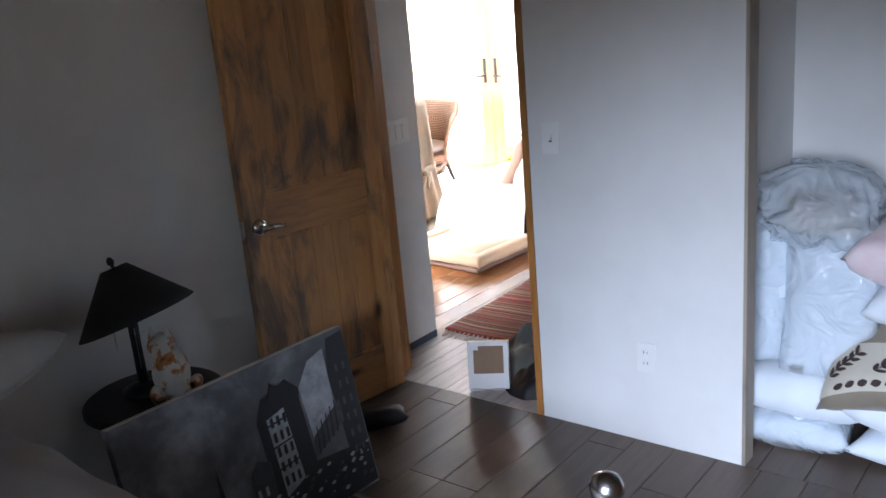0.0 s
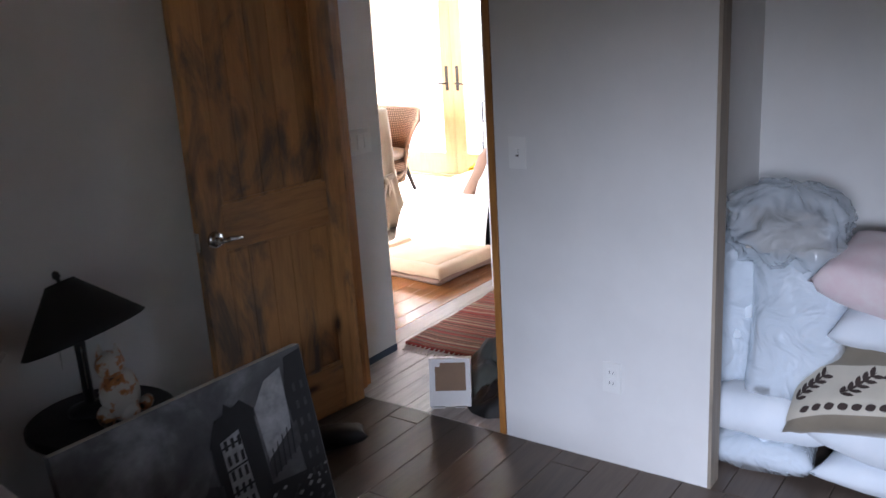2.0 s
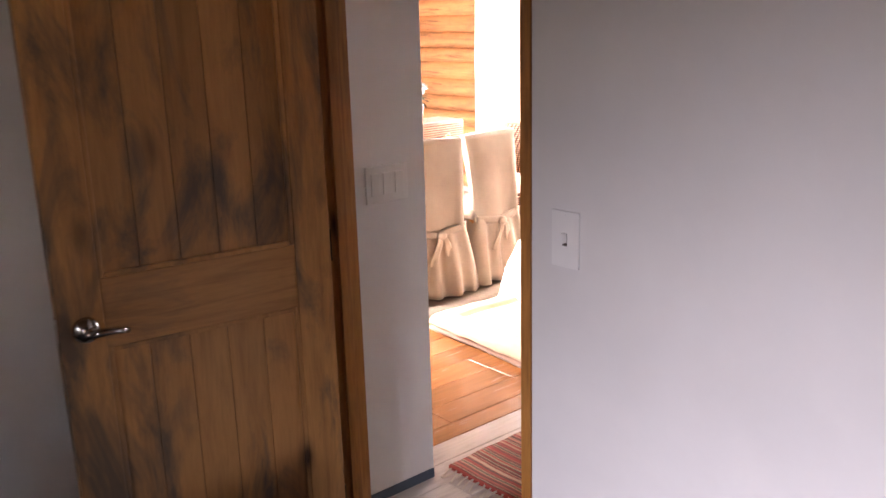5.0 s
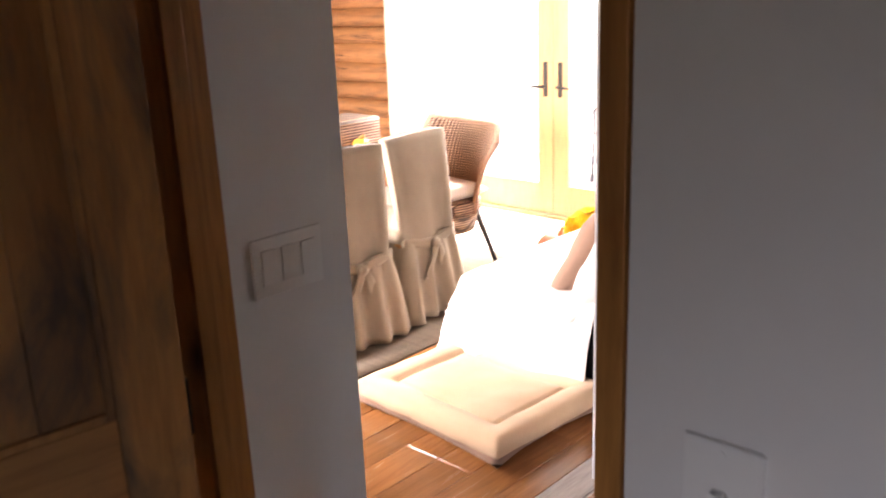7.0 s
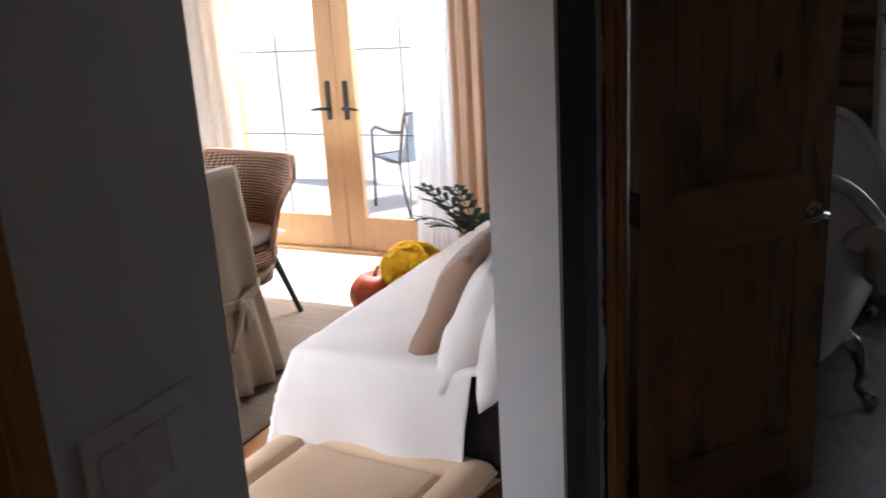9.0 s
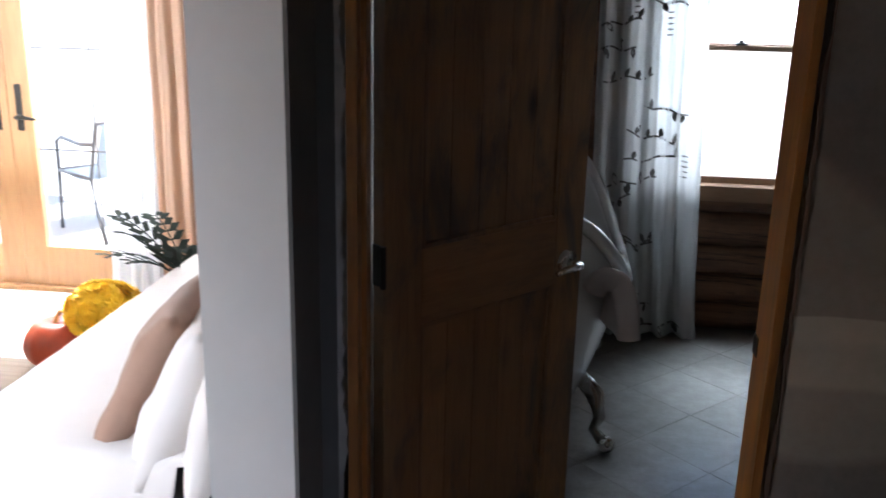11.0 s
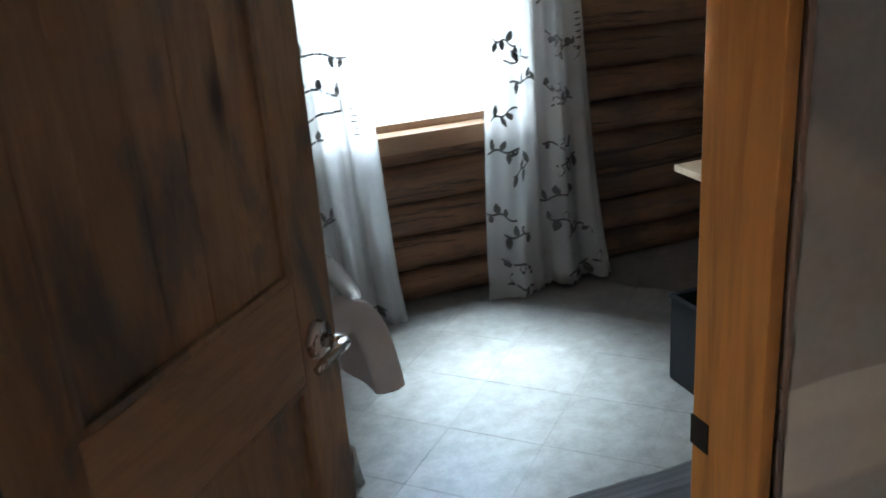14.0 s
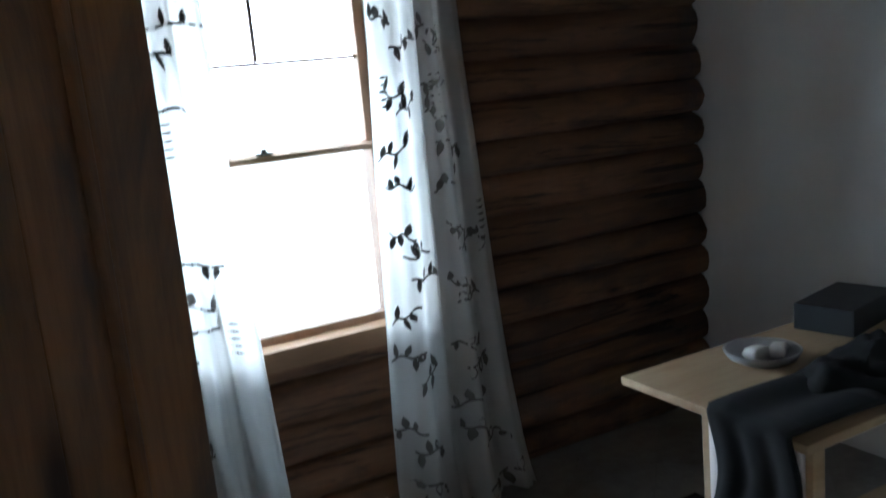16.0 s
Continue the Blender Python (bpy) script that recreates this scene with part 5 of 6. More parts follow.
def dining_chair(m):
    """A slip-covered chair: back at x = 0 facing +x, seat towards -x."""
    ch = empty("dining_chair", m, "high-backed dining chair in a tan linen slipcover", "chair", "dining chairs")
    hb, w = 0.885, 0.42

    def back(u, v):
        # u once round the back slab, v from the waist up
        a = u * math.tau
        ww = w / 2 * (0.80 + 0.30 * v ** 0.8 - 0.05 * v * v)
        c, s = math.cos(a), math.sin(a)
        y = ww * (abs(s) ** 0.25) * (1 if s > 0 else -1)
        x = 0.032 * (abs(c) ** 0.5) * (1 if c > 0 else -1)
        top = 0.012 * math.cos(y / ww * 1.5) if v > 0.97 else 0
        f = (0.016 * math.sin(y * 48 + 0.5) + 0.008 * math.sin(y * 27 + 2)) * (1 - v) ** 0.8 * (1 if x > 0 else 0)
        return (x - 0.02 * v + f + (-0.035 * v * v), y, 0.40 + (hb - 0.40) * v + top)
    bm = grid_fn(56, 18, back, True)
    bmesh.ops.holes_fill(bm, edges=[e for e in bm.edges if e.is_boundary and e.verts[0].co.z > 0.8], sides=0)
    part("back_cover", bm, M["slip"], ch, "", True)

    def skirt(u, v):
        # closed skirt from the waist to the floor round the seat
        pw = w / 2 * (1 - 0.17 * v ** 2)
        per = [(0.03, -pw), (0.03, pw), (-0.43, w / 2), (-0.43, -w / 2)]
        k = u * 4
        i = int(k) % 4
        f = k - int(k)
        (x0, y0), (x1, y1) = per[i], per[(i + 1) % 4]
        x, y = x0 + (x1 - x0) * f, y0 + (y1 - y0) * f
        nx, ny = [(1, 0), (0, 1), (-1, 0), (0, -1)][i]
        wave = (0.024 * math.sin(u * 82) + 0.014 * math.sin(u * 39 + 1)) * (1 - v) ** 0.6
        flare = 0.055 * (1 - v)
        return (x + nx * (wave + flare), y + ny * (wave + flare), 0.012 + 0.395 * v + 0.006 * math.sin(u * 40) * (1 - v))
    sk = part("skirt", grid_fn(160, 10, skirt, True), M["slip"], ch, "pleated skirt of the cover", True)
    thicken(sk, 0.004)
    part("seat", boxes((-0.44, 0.0, -w / 2 + 0.005, w / 2 - 0.005, 0.39, 0.46), bev=0.025), M["slip"], ch, "", True)

    def sash(u, v):
        y = (u - 0.5) * (w * 0.84 + 0.03)
        return (0.045 - 0.02 * abs(u - 0.5) ** 2 * 4, y, 0.345 + 0.045 * v + 0.03 * abs(u - 0.5) * 2)
    ss = part("tie_band", grid_fn(20, 3, sash), M["slip"], ch, "", True)
    thicken(ss, 0.008)
    kn = bmesh.new()
    bmesh.ops.create_uvsphere(kn, u_segments=14, v_segments=10, radius=0.03, matrix=Matrix.Translation((0.062, 0, 0.365)) @ Matrix.Diagonal((0.7, 1.0, 0.9, 1)))
    part("knot", kn, M["slip"], ch, "", True)
    for s in (-1, 1):
        tl = part("tie_tail", grid_fn(4, 10, lambda u, v, s=s: (0.066 + 0.008 * math.sin(v * 5 + u), s * (0.012 + 0.05 * v) + (u - 0.5) * (0.03 + 0.035 * v), 0.36 - (0.16 if s < 0 else 0.12) * v)), M["slip"], ch, "", True)
        thicken(tl, 0.004)
    for x in (-0.40, -0.02):
        for y in (-0.17, 0.17):
            part("leg", boxes((x - 0.018, x + 0.018, y - 0.018, y + 0.018, 0, 0.39), bev=0.003), M["jamb"], ch)
    return ch


ch = dining_chair(pose(-1.80, 2.33, 0.011, 0, 0, 4))
copy_thing(ch, pose(-1.765, 1.83, 0.011, 0, 0, -7))
copy_thing(ch, pose(-2.98, 2.30, 0.011, 0, 0, 180))


def dining_table():
    t = empty("dining_table", pose(-2.42, 2.2, 0.011), "brown wooden dining table among slipcovered chairs", "table")
    part("tabletop", boxes((-0.45, 0.28, -0.85, 0.58, 0.70, 0.735), bev=0.006), M["jamb"], t)
    part("apron", boxes((-0.38, 0.21, -0.78, 0.51, 0.61, 0.70), bev=0.004), M["jamb"], t)
    for x in (-0.36, 0.19):
        for y in (-0.75, 0.48):
            part("leg", boxes((x - 0.035, x + 0.035, y - 0.035, y + 0.035, 0, 0.62), bev=0.005), M["jamb"], t)


dining_table()


def wicker_mat():
    m, nt, b = node_mat("woven_wicker", 0.6)
    v = coords(nt)
    ws = []
    for d, sc in (("X", 15), ("Z", 22)):
        w = nd(nt, "ShaderNodeTexWave", Scale=sc, Distortion=0.6, Detail=1.0)
        w.bands_direction = d
        nt.links.new(v, w.inputs["Vector"])
        ws.append(w.outputs["Fac"])
    mul = nt.nodes.new("ShaderNodeMath")
    mul.operation = "MULTIPLY"
    nt.links.new(ws[0], mul.inputs[0])
    nt.links.new(ws[1], mul.inputs[1])
    nt.links.new(ramp(nt, mul.outputs[0], [(0.02, (0.06, 0.03, 0.018)), (0.2, (0.30, 0.18, 0.11)), (0.7, (0.52, 0.34, 0.23))]), b.inputs["Base Color"])
    bump(nt, b, mul.outputs[0], 0.9, 0.008)
    return m


M["wicker"] = wicker_mat()
M["wicker_rim"] = plain_mat("wicker_rim", (0.36, 0.21, 0.14), 0.55, 0, 0.35, 60)


def wicker_chair(m):
    """Faces -y; the back is at +y."""
    ch = empty("wicker_chair", m, "brown wicker armchair with a white seat cushion", "chair")

    def shell(u, v):
        a = (u - 0.5) * 2.3
        r = 0.245 + 0.095 * v * v
        x = r * math.sin(a)
        y = r * 0.78 * math.cos(a) + 0.05 * v
        e = abs(u - 0.5) * 2
        top = 0.775 + 0.03 * e ** 1.5 - 0.10 * max(0.0, e - 0.86) / 0.14
        x *= 1 + 0.10 * max(0.0, v - 0.7) / 0.3
        lo = 0.30
        return (x, y, lo + (top - lo) * v)
    s = part("back_shell", grid_fn(40, 30, shell), M["wicker"], ch, "woven wicker back", True)
    thicken(s, 0.018)
    part("rim", tube([Vector(shell(i / 30, 1.0)) for i in range(31)], 0.017, 8), M["wicker_rim"], ch, "", True)
    for u in (0, 1):
        part("arm_edge", tube([Vector(shell(u, i / 8)) for i in range(9)], 0.016, 8), M["wicker_rim"], ch, "", True)
    part("seat", lathe([(0.21, 0.29), (0.245, 0.31), (0.245, 0.36), (0.22, 0.375)], 32), M["wicker"], ch, "", True)
    part("apron", lathe([(0.205, 0.19), (0.235, 0.29)], 32), M["wicker"], ch, "woven skirt below the seat", True)
    part("seat_cushion", cushion_bm(0.42, 0.42, 0.11, 16, 0.3, 0.008, 4.0), M["throw"], ch, "white seat cushion", True, pose(0, -0.01, 0.42))
    for x, y in ((-0.2, -0.2), (0.2, -0.2), (-0.2, 0.16), (0.2, 0.16)):
        part("leg", cyl((x * 0.85, y * 0.85, 0.30), (x * 1.25, y * 1.3, 0.0), 0.019, 0.014), M["black"], ch, "dark splayed leg")
    return ch


wicker_chair(pose(-2.36, 3.03, 0.011, 0, 0, -10))
bk = empty("basket", pose(-2.50, 2.42, 0.746), "woven basket with yellow gourds on the dining table", "basket")
part("body", boxes((-0.13, 0.13, -0.19, 0.19, 0.0, 0.17), bev=0.02), M["wicker"], bk, "", True)
pt = empty("potted_plant", pose(-2.55, 2.34, 0.918), "dark leafy plant with white blooms on the basket", "plant")
part("pot", lathe([(0.05, 0), (0.065, 0.09), (0.06, 0.10)], 20), plain_mat("brown_pot", (0.10, 0.05, 0.035), 0.5), pt, "", True)
M["leaf"] = plain_mat("green_leaf", (0.05, 0.10, 0.035), 0.5, 0, 0.4, 30)
M["fern"] = plain_mat("dark_green_frond", (0.018, 0.03, 0.02), 0.95, 0, 0.4, 30)


def leafy(parent, centre, r, n, size, material, seed, name="leaf", flat=0.6):
    rnd = random.Random(seed)
    me = None
    for i in range(n):
        if me is None:
            bm = grid_fn(4, 6, lambda u, v: ((u - 0.5) * size * 0.5 * max(0.04, math.sin(math.pi * min(0.98, v + 0.02))), size * v, -0.25 * size * v * v + 0.06 * size * abs(u - 0.5)))
            me = mesh_of(bm, name, material, True)
        ob = new(name, me)
        ob.parent = parent
        d = Vector((rnd.gauss(0, 1), rnd.gauss(0, 1), rnd.gauss(0.5, flat))).normalized()
        ob.matrix_basis = Matrix.Translation(Vector(centre) + d * r * rnd.uniform(0.1, 0.8)) @ d.to_track_quat("Y", "Z").to_matrix().to_4x4() @ Matrix.Scale(rnd.uniform(0.7, 1.2), 4)


leafy(pt, (0, 0, 0.13), 0.09, 46, 0.08, M["fern"], 3)


def blossom_mesh():
    """A loose white bloom of two rings of petals."""
    bm = bmesh.new()
    for ring, (r, lift) in enumerate(((0.040, 0.010), (0.027, 0.024))):
        for k in range(7):
            a = k * math.tau / 7 + ring * 0.4
            c, q = math.cos(a), math.sin(a)
            bm.faces.new([bm.verts.new(p) for p in ((0, 0, 0.002 * ring), (r * 0.6 * c - 0.012 * q, r * 0.6 * q + 0.012 * c, lift * 0.6), (r * c, r * q, lift), (r * 0.6 * c + 0.012 * q, r * 0.6 * q - 0.012 * c, lift * 0.6))])
    return mesh_of(bm, "blossom", M["petal"])


M["petal"] = plain_mat("white_pink_petal", (0.80, 0.72, 0.70), 0.7, 0, 0.2, 40)
bloom_white = blossom_mesh()
rnd = random.Random(15)
for i in range(9):
    ob = new("blossom", bloom_white)
    ob.parent = pt
    d = Vector((rnd.uniform(-1, 1), rnd.uniform(-1, 1), rnd.uniform(0.5, 1.4))).normalized()
    ob.matrix_basis = Matrix.Translation(Vector((0.02, 0.02, 0.16)) + d * 0.06) @ d.to_track_quat("Z", "Y").to_matrix().to_4x4()
M["gourd"] = plain_mat("yellow_gourd", (0.62, 0.30, 0.03), 0.4, 0, 0.3, 8)


def pumpkin(name, m, r, squash, material, label, ribs=10):
    p = empty(name, m, label, "pumpkin")

    def fn(u, v):
        a, t = u * math.tau, math.pi * v
        rr = r * math.sin(t) * (1 - 0.07 * abs(math.sin(a * ribs / 2)) ** 0.6) + 0.002
        return (rr * math.cos(a), rr * math.sin(a), r * squash * (1 - math.cos(t)) - 0.25 * r * squash * max(0, math.cos(t)) ** 6 * 0 - (0.22 * r * math.exp(-((math.pi - t) / 0.35) ** 2)))
    part("flesh", grid_fn(48, 18, fn, True), material, p, "", True)
    part("stem", tube([(0, 0, r * squash * 1.75), (0.006, 0.004, r * squash * 2.0), (0.02, 0.008, r * squash * 2.18)], [0.014, 0.010, 0.012], 8), M["jamb"], p, "dry stalk", True)
    return p


M["pumpkin"] = plain_mat("red_orange_pumpkin", (0.55, 0.085, 0.03), 0.4, 0, 0.3, 7)
M["pumpkin2"] = plain_mat("orange_pumpkin", (0.62, 0.18, 0.03), 0.4, 0, 0.3, 7)
pumpkin("pumpkin", pose(-1.68, 3.28, 0), 0.135, 0.86, M["pumpkin"], "red-orange pumpkin on the floor by the sofa")
pumpkin("pumpkin", pose(-1.10, 3.78, 0.28), 0.10, 0.8, M["pumpkin2"], "orange pumpkin on a stool behind the sofa")
st = empty("stool", pose(-1.10, 3.78, 0), "small dark stool behind the sofa", "stool")
part("seat", lathe([(0.14, 0.25), (0.15, 0.26), (0.15, 0.28)], 24), M["black"], st)
for a in range(3):
    part("leg", cyl((0.09 * math.cos(a * 2.1), 0.09 * math.sin(a * 2.1), 0.25), (0.13 * math.cos(a * 2.1), 0.13 * math.sin(a * 2.1), 0), 0.012), M["black"], st)
pumpkin("gourd", pose(-2.42, 2.28, 0.746), 0.05, 0.9, M["gourd"], "yellow gourd on the dining table", 8)
pumpkin("gourd", pose(-2.33, 2.42, 0.746), 0.045, 0.9, M["gourd"], "yellow gourd on the dining table", 8)
M["mum"] = plain_mat("yellow_petals", (0.95, 0.60, 0.008), 0.6, 0, 0.15, 40)


def mums():
    p = empty("potted_mums", pose(-1.50, 3.34, 0), "potted yellow chrysanthemums beside the pumpkin", "plant")
    part("pot", lathe([(0.09, 0), (0.115, 0.15), (0.125, 0.20), (0.115, 0.205)], 26), plain_mat("dark_basket_pot", (0.06, 0.04, 0.03), 0.7), p, "", True)
    rnd = random.Random(12)
    bm = bmesh.new()
    for k in range(10):
        a = k * math.tau / 10
        for ring, (r, z, t) in enumerate(((0.024, 0.0, 0.35), (0.017, 0.006, 0.7))):
            c, s = math.cos(a + ring * 0.3), math.sin(a + ring * 0.3)
            v = [bm.verts.new(q) for q in ((0, 0, z), (r * 0.6 * c - 0.006 * s, r * 0.6 * s + 0.006 * c, z + 0.010 * t), (r * c, r * s, z + 0.012), (r * 0.6 * c + 0.006 * s, r * 0.6 * s - 0.006 * c, z + 0.010 * t))]
            bm.faces.new(v)
    bloom = mesh_of(bm, "bloom", M["mum"])
    for i in range(290):
        u, v = rnd.random(), rnd.random()
        a, ph = u * math.tau, math.acos(1 - v * 0.98)
        n = Vector((math.sin(ph) * math.cos(a), math.sin(ph) * math.sin(a), math.cos(ph)))
        rr = 0.135 * (1 + 0.12 * noise.noise(n * 2.5))
        ob = new("bloom", bloom)
        ob.parent = p
        ob.matrix_basis = Matrix.Translation(Vector((n.x * rr, n.y * rr, 0.225 + n.z * rr * 0.85))) @ n.to_track_quat("Z", "Y").to_matrix().to_4x4() @ Matrix.Scale(rnd.uniform(1.3, 1.8), 4)
    core = bmesh.new()
    bmesh.ops.create_icosphere(core, subdivisions=3, radius=0.112, matrix=Matrix.Translation((0, 0, 0.225)) @ Matrix.Diagonal((1, 1, 0.82, 1)))
    for v in core.verts:
        v.co *= 1 + 0.06 * noise.noise(v.co * 14)
    part("flower_mass", core, M["mum"], p, "", True)


mums()


def fern():
    p = empty("fern", pose(-1.19, 3.50, 0), "dark green potted fern behind the sofa end", "plant")
    part("pot", lathe([(0.10, 0), (0.14, 0.28), (0.15, 0.32), (0.13, 0.325)], 24), plain_mat("grey_pot", (0.2, 0.2, 0.2), 0.6), p, "", True)
    rnd = random.Random(21)
    for i in range(17):
        a = rnd.uniform(0, math.tau)
        ln = rnd.uniform(0.24, 0.36)
        lift = rnd.uniform(0.55, 1.05)
        pts = []
        for k in range(9):
            t = k / 8
            pts.append(Vector((math.cos(a) * ln * t, math.sin(a) * ln * t, 0.30 + ln * lift * 1.6 * t - ln * 0.7 * t * t)))
        bm = tube(pts, 0.003, 5)
        for k in range(2, 9):
            d = (pts[k] - pts[k - 1]).normalized()
            sd = d.cross(Vector((0, 0, 1))).normalized()
            for s in (-1, 1):
                l = 0.10 * (1 - 0.5 * k / 9) * rnd.uniform(0.8, 1.2)
                t = pts[k] + sd * s * l + d * l * 0.55
                w = d * 0.024
                v = [bm.verts.new(q) for q in (pts[k], (pts[k] + t) / 2 - w, t, (pts[k] + t) / 2 + w)]
                bm.faces.new(v)
        part("frond", bm, M["fern"], p)


fern()

# ---------- patio ----------
M["patio_metal"] = plain_mat("grey_patio_metal", (0.10, 0.105, 0.115), 0.45, 0.6)
M["sling"] = cloth_mat("blue_grey_sling", (0.23, 0.31, 0.40), (0.18, 0.25, 0.33))


def patio_chair(m):
    c = empty("patio_chair", m, "grey metal patio chair with a blue sling seat", "chair", "patio chairs")
    sg = part("sling", grid_fn(6, 20, lambda u, v: ((u - 0.5) * 0.46, 0.22 - 0.44 * min(1, v * 2) - (0.16 * max(0, v * 2 - 1)) , 0.42 - 0.03 * math.sin(math.pi * min(1, v * 2)) + 0.38 * max(0, v * 2 - 1))), M["sling"], c, "blue sling", True)
    thicken(sg, 0.006)
    for s in (-1, 1):
        x = s * 0.25
        part("frame", tube([(x, 0.27, 0.0), (x, 0.25, 0.25), (x, 0.24, 0.42), (x, 0.24, 0.62), (x, 0.16, 0.66), (x, -0.1, 0.64), (x, -0.28, 0.66)], 0.013), M["patio_metal"], c, "", True)
        part("back_leg", tube([(x, -0.36, 0.0), (x, -0.26, 0.22), (x, -0.22, 0.42), (x, -0.30, 0.68), (x, -0.35, 0.80)], 0.013), M["patio_metal"], c, "", True)
        part("seat_rail", tube([(x, 0.24, 0.42), (x, -0.22, 0.42)], 0.012), M["patio_metal"], c, "", True)
    part("cross_bar", tube([(-0.25, 0.24, 0.42), (0.25, 0.24, 0.42)], 0.012), M["patio_metal"], c, "", True)
    part("cross_bar", tube([(-0.25, -0.35, 0.80), (0.25, -0.35, 0.80)], 0.012), M["patio_metal"], c, "", True)
    return c


pc = patio_chair(pose(-2.75, 5.85, -0.12, 0, 0, 55))


def umbrella():
    u_ = empty("patio_umbrella", pose(-2.80, 6.5, -0.12), "closed dark grey patio umbrella", "umbrella")
    part("pole", cyl((0, 0, 0), (0, 0, 2.5), 0.02), M["patio_metal"], u_)
    part("base", lathe([(0.25, 0), (0.25, 0.04), (0.05, 0.1)], 24), M["patio_metal"], u_)
    part("canopy", grid_fn(40, 12, lambda u, v: ((0.03 + 0.15 * (1 - v) * (1 + 0.35 * math.sin(u * math.tau * 8))) * math.cos(u * math.tau), (0.03 + 0.15 * (1 - v) * (1 + 0.35 * math.sin(u * math.tau * 8))) * math.sin(u * math.tau), 1.15 + 1.3 * v), True), cloth_mat("dark_grey_canvas", (0.07, 0.07, 0.075)), u_, "", True)


umbrella()

# ---------- bathroom things ----------
M["enamel"] = plain_mat("white_enamel", (0.80, 0.80, 0.79), 0.12, 0, 0.03)
M["terry"] = cloth_mat("white_terry", (0.72, 0.66, 0.64), (0.66, 0.60, 0.58), 600)


def tub():
    t = empty("bathtub", pose(0.215, 3.42, 0), "white claw-foot slipper bathtub with chrome feet", "bathtub")
    L, W = 0.74, 0.365

    def rim_h(a):
        return 0.565 + 0.34 * abs(math.sin(a)) ** 2.2

    def ring(a, k):
        c, s = math.cos(a), math.sin(a)
        return (W * k * math.copysign(abs(c) ** 0.62, c), L * (0.55 + 0.45 * k) * math.copysign(abs(s) ** 0.72, s))

    def fn(u, v):
        a = u * math.tau
        if v < 0.5:
            k = v / 0.5
            x, y = ring(a, 0.56 + 0.44 * k ** 0.7)
            return (x, y, 0.17 + (rim_h(a) - 0.17) * k)
        k = (v - 0.5) / 0.5
        x, y = ring(a, 0.95 - 0.47 * k ** 1.2)
        return (x, y, rim_h(a) - 0.01 - (rim_h(a) - 0.24) * k)
    bm = grid_fn(72, 32, fn, True)
    bmesh.ops.holes_fill(bm, edges=[e for e in bm.edges if e.is_boundary], sides=0)
    part("shell", bm, M["enamel"], t, "", True)
    part("rolled_rim", tube([Vector((*ring(i / 72 * math.tau, 1.0), rim_h(i / 72 * math.tau))) for i in range(73)], 0.022, 10), M["enamel"], t, "", True)
    for sx in (-1, 1):
        for sy in (-1, 1):
            x, y = sx * 0.24, sy * 0.42
            bm = tube([(x * 0.85, y * 0.95, 0.26), (x * 1.12, y * 1.05, 0.20), (x * 1.2, y * 1.08, 0.12), (x * 1.12, y * 1.06, 0.07), (x * 1.3, y * 1.12, 0.03)], [0.028, 0.034, 0.022, 0.017, 0.024], 10)
            bmesh.ops.create_uvsphere(bm, u_segments=14, v_segments=10, radius=0.03, matrix=Matrix.Translation((x * 1.32, y * 1.13, 0.029)))
            part("claw_foot", bm, M["metal"], t, "chrome claw foot", True)


tub()


def draped_towel(u, v):
    """A thick folded towel over the tub's rim: u along the rim, v from inside over to the outside."""
    path = ((-0.05, 0.0), (-0.035, 0.035), (-0.005, 0.052), (0.028, 0.04), (0.046, 0.0), (0.054, -0.045), (0.058, -0.09), (0.058, -0.125))
    k = v * (len(path) - 1)
    i = min(int(k), len(path) - 2)
    f = k - i
    x = path[i][0] + (path[i + 1][0] - path[i][0]) * f
    z = path[i][1] + (path[i + 1][1] - path[i][1]) * f
    y = (u - 0.5) * (0.30 + 0.04 * v)
    out = max(0.0, v - 0.55)
    z += 0.10 * out * (u - 0.35) + 0.012 * noise.noise(Vector((u * 4, v * 4, 3)))
    x += 0.02 * math.sin(u * 9) * out
    return (x, y, z)


tw = part("towel", grid_fn(18, 21, draped_towel), M["terry"], None, "", True, pose(0.458, 2.87, 0.625, -8, 0, 12))
thicken(tw, 0.072)
soften(tw)
tagged(tw, "thick white towel hung over the tub rim", "towel")


def desk():
    d = empty("bath_table", pose(1.595, 2.62, 0), "plain pale pine table beside the bathroom window", "table")
    M["pine_pale"] = wood_mat("pale_pine_board", (0.60, 0.44, 0.27), (0.46, 0.31, 0.17), (0.25, 0.13, 0.06), "X", 0.5)
    part("tabletop", boxes((0.0, 1.15, 0.0, 0.56, 0.728, 0.75), bev=0.004), M["pine_pale"], d)
    for x in (0.05, 1.08):
        for y in (0.03, 0.30):
            part("leg", boxes((x - 0.018, x + 0.018, y - 0.018, y + 0.018, 0, 0.728), bev=0.003), M["pine_pale"], d)
    part("apron", boxes((0.07, 1.06, 0.285, 0.305, 0.65, 0.727)), M["pine_pale"], d)
    part("shelf", boxes((0.035, 1.08, 0.02, 0.31, 0.30, 0.318)), M["pine_pale"], d)


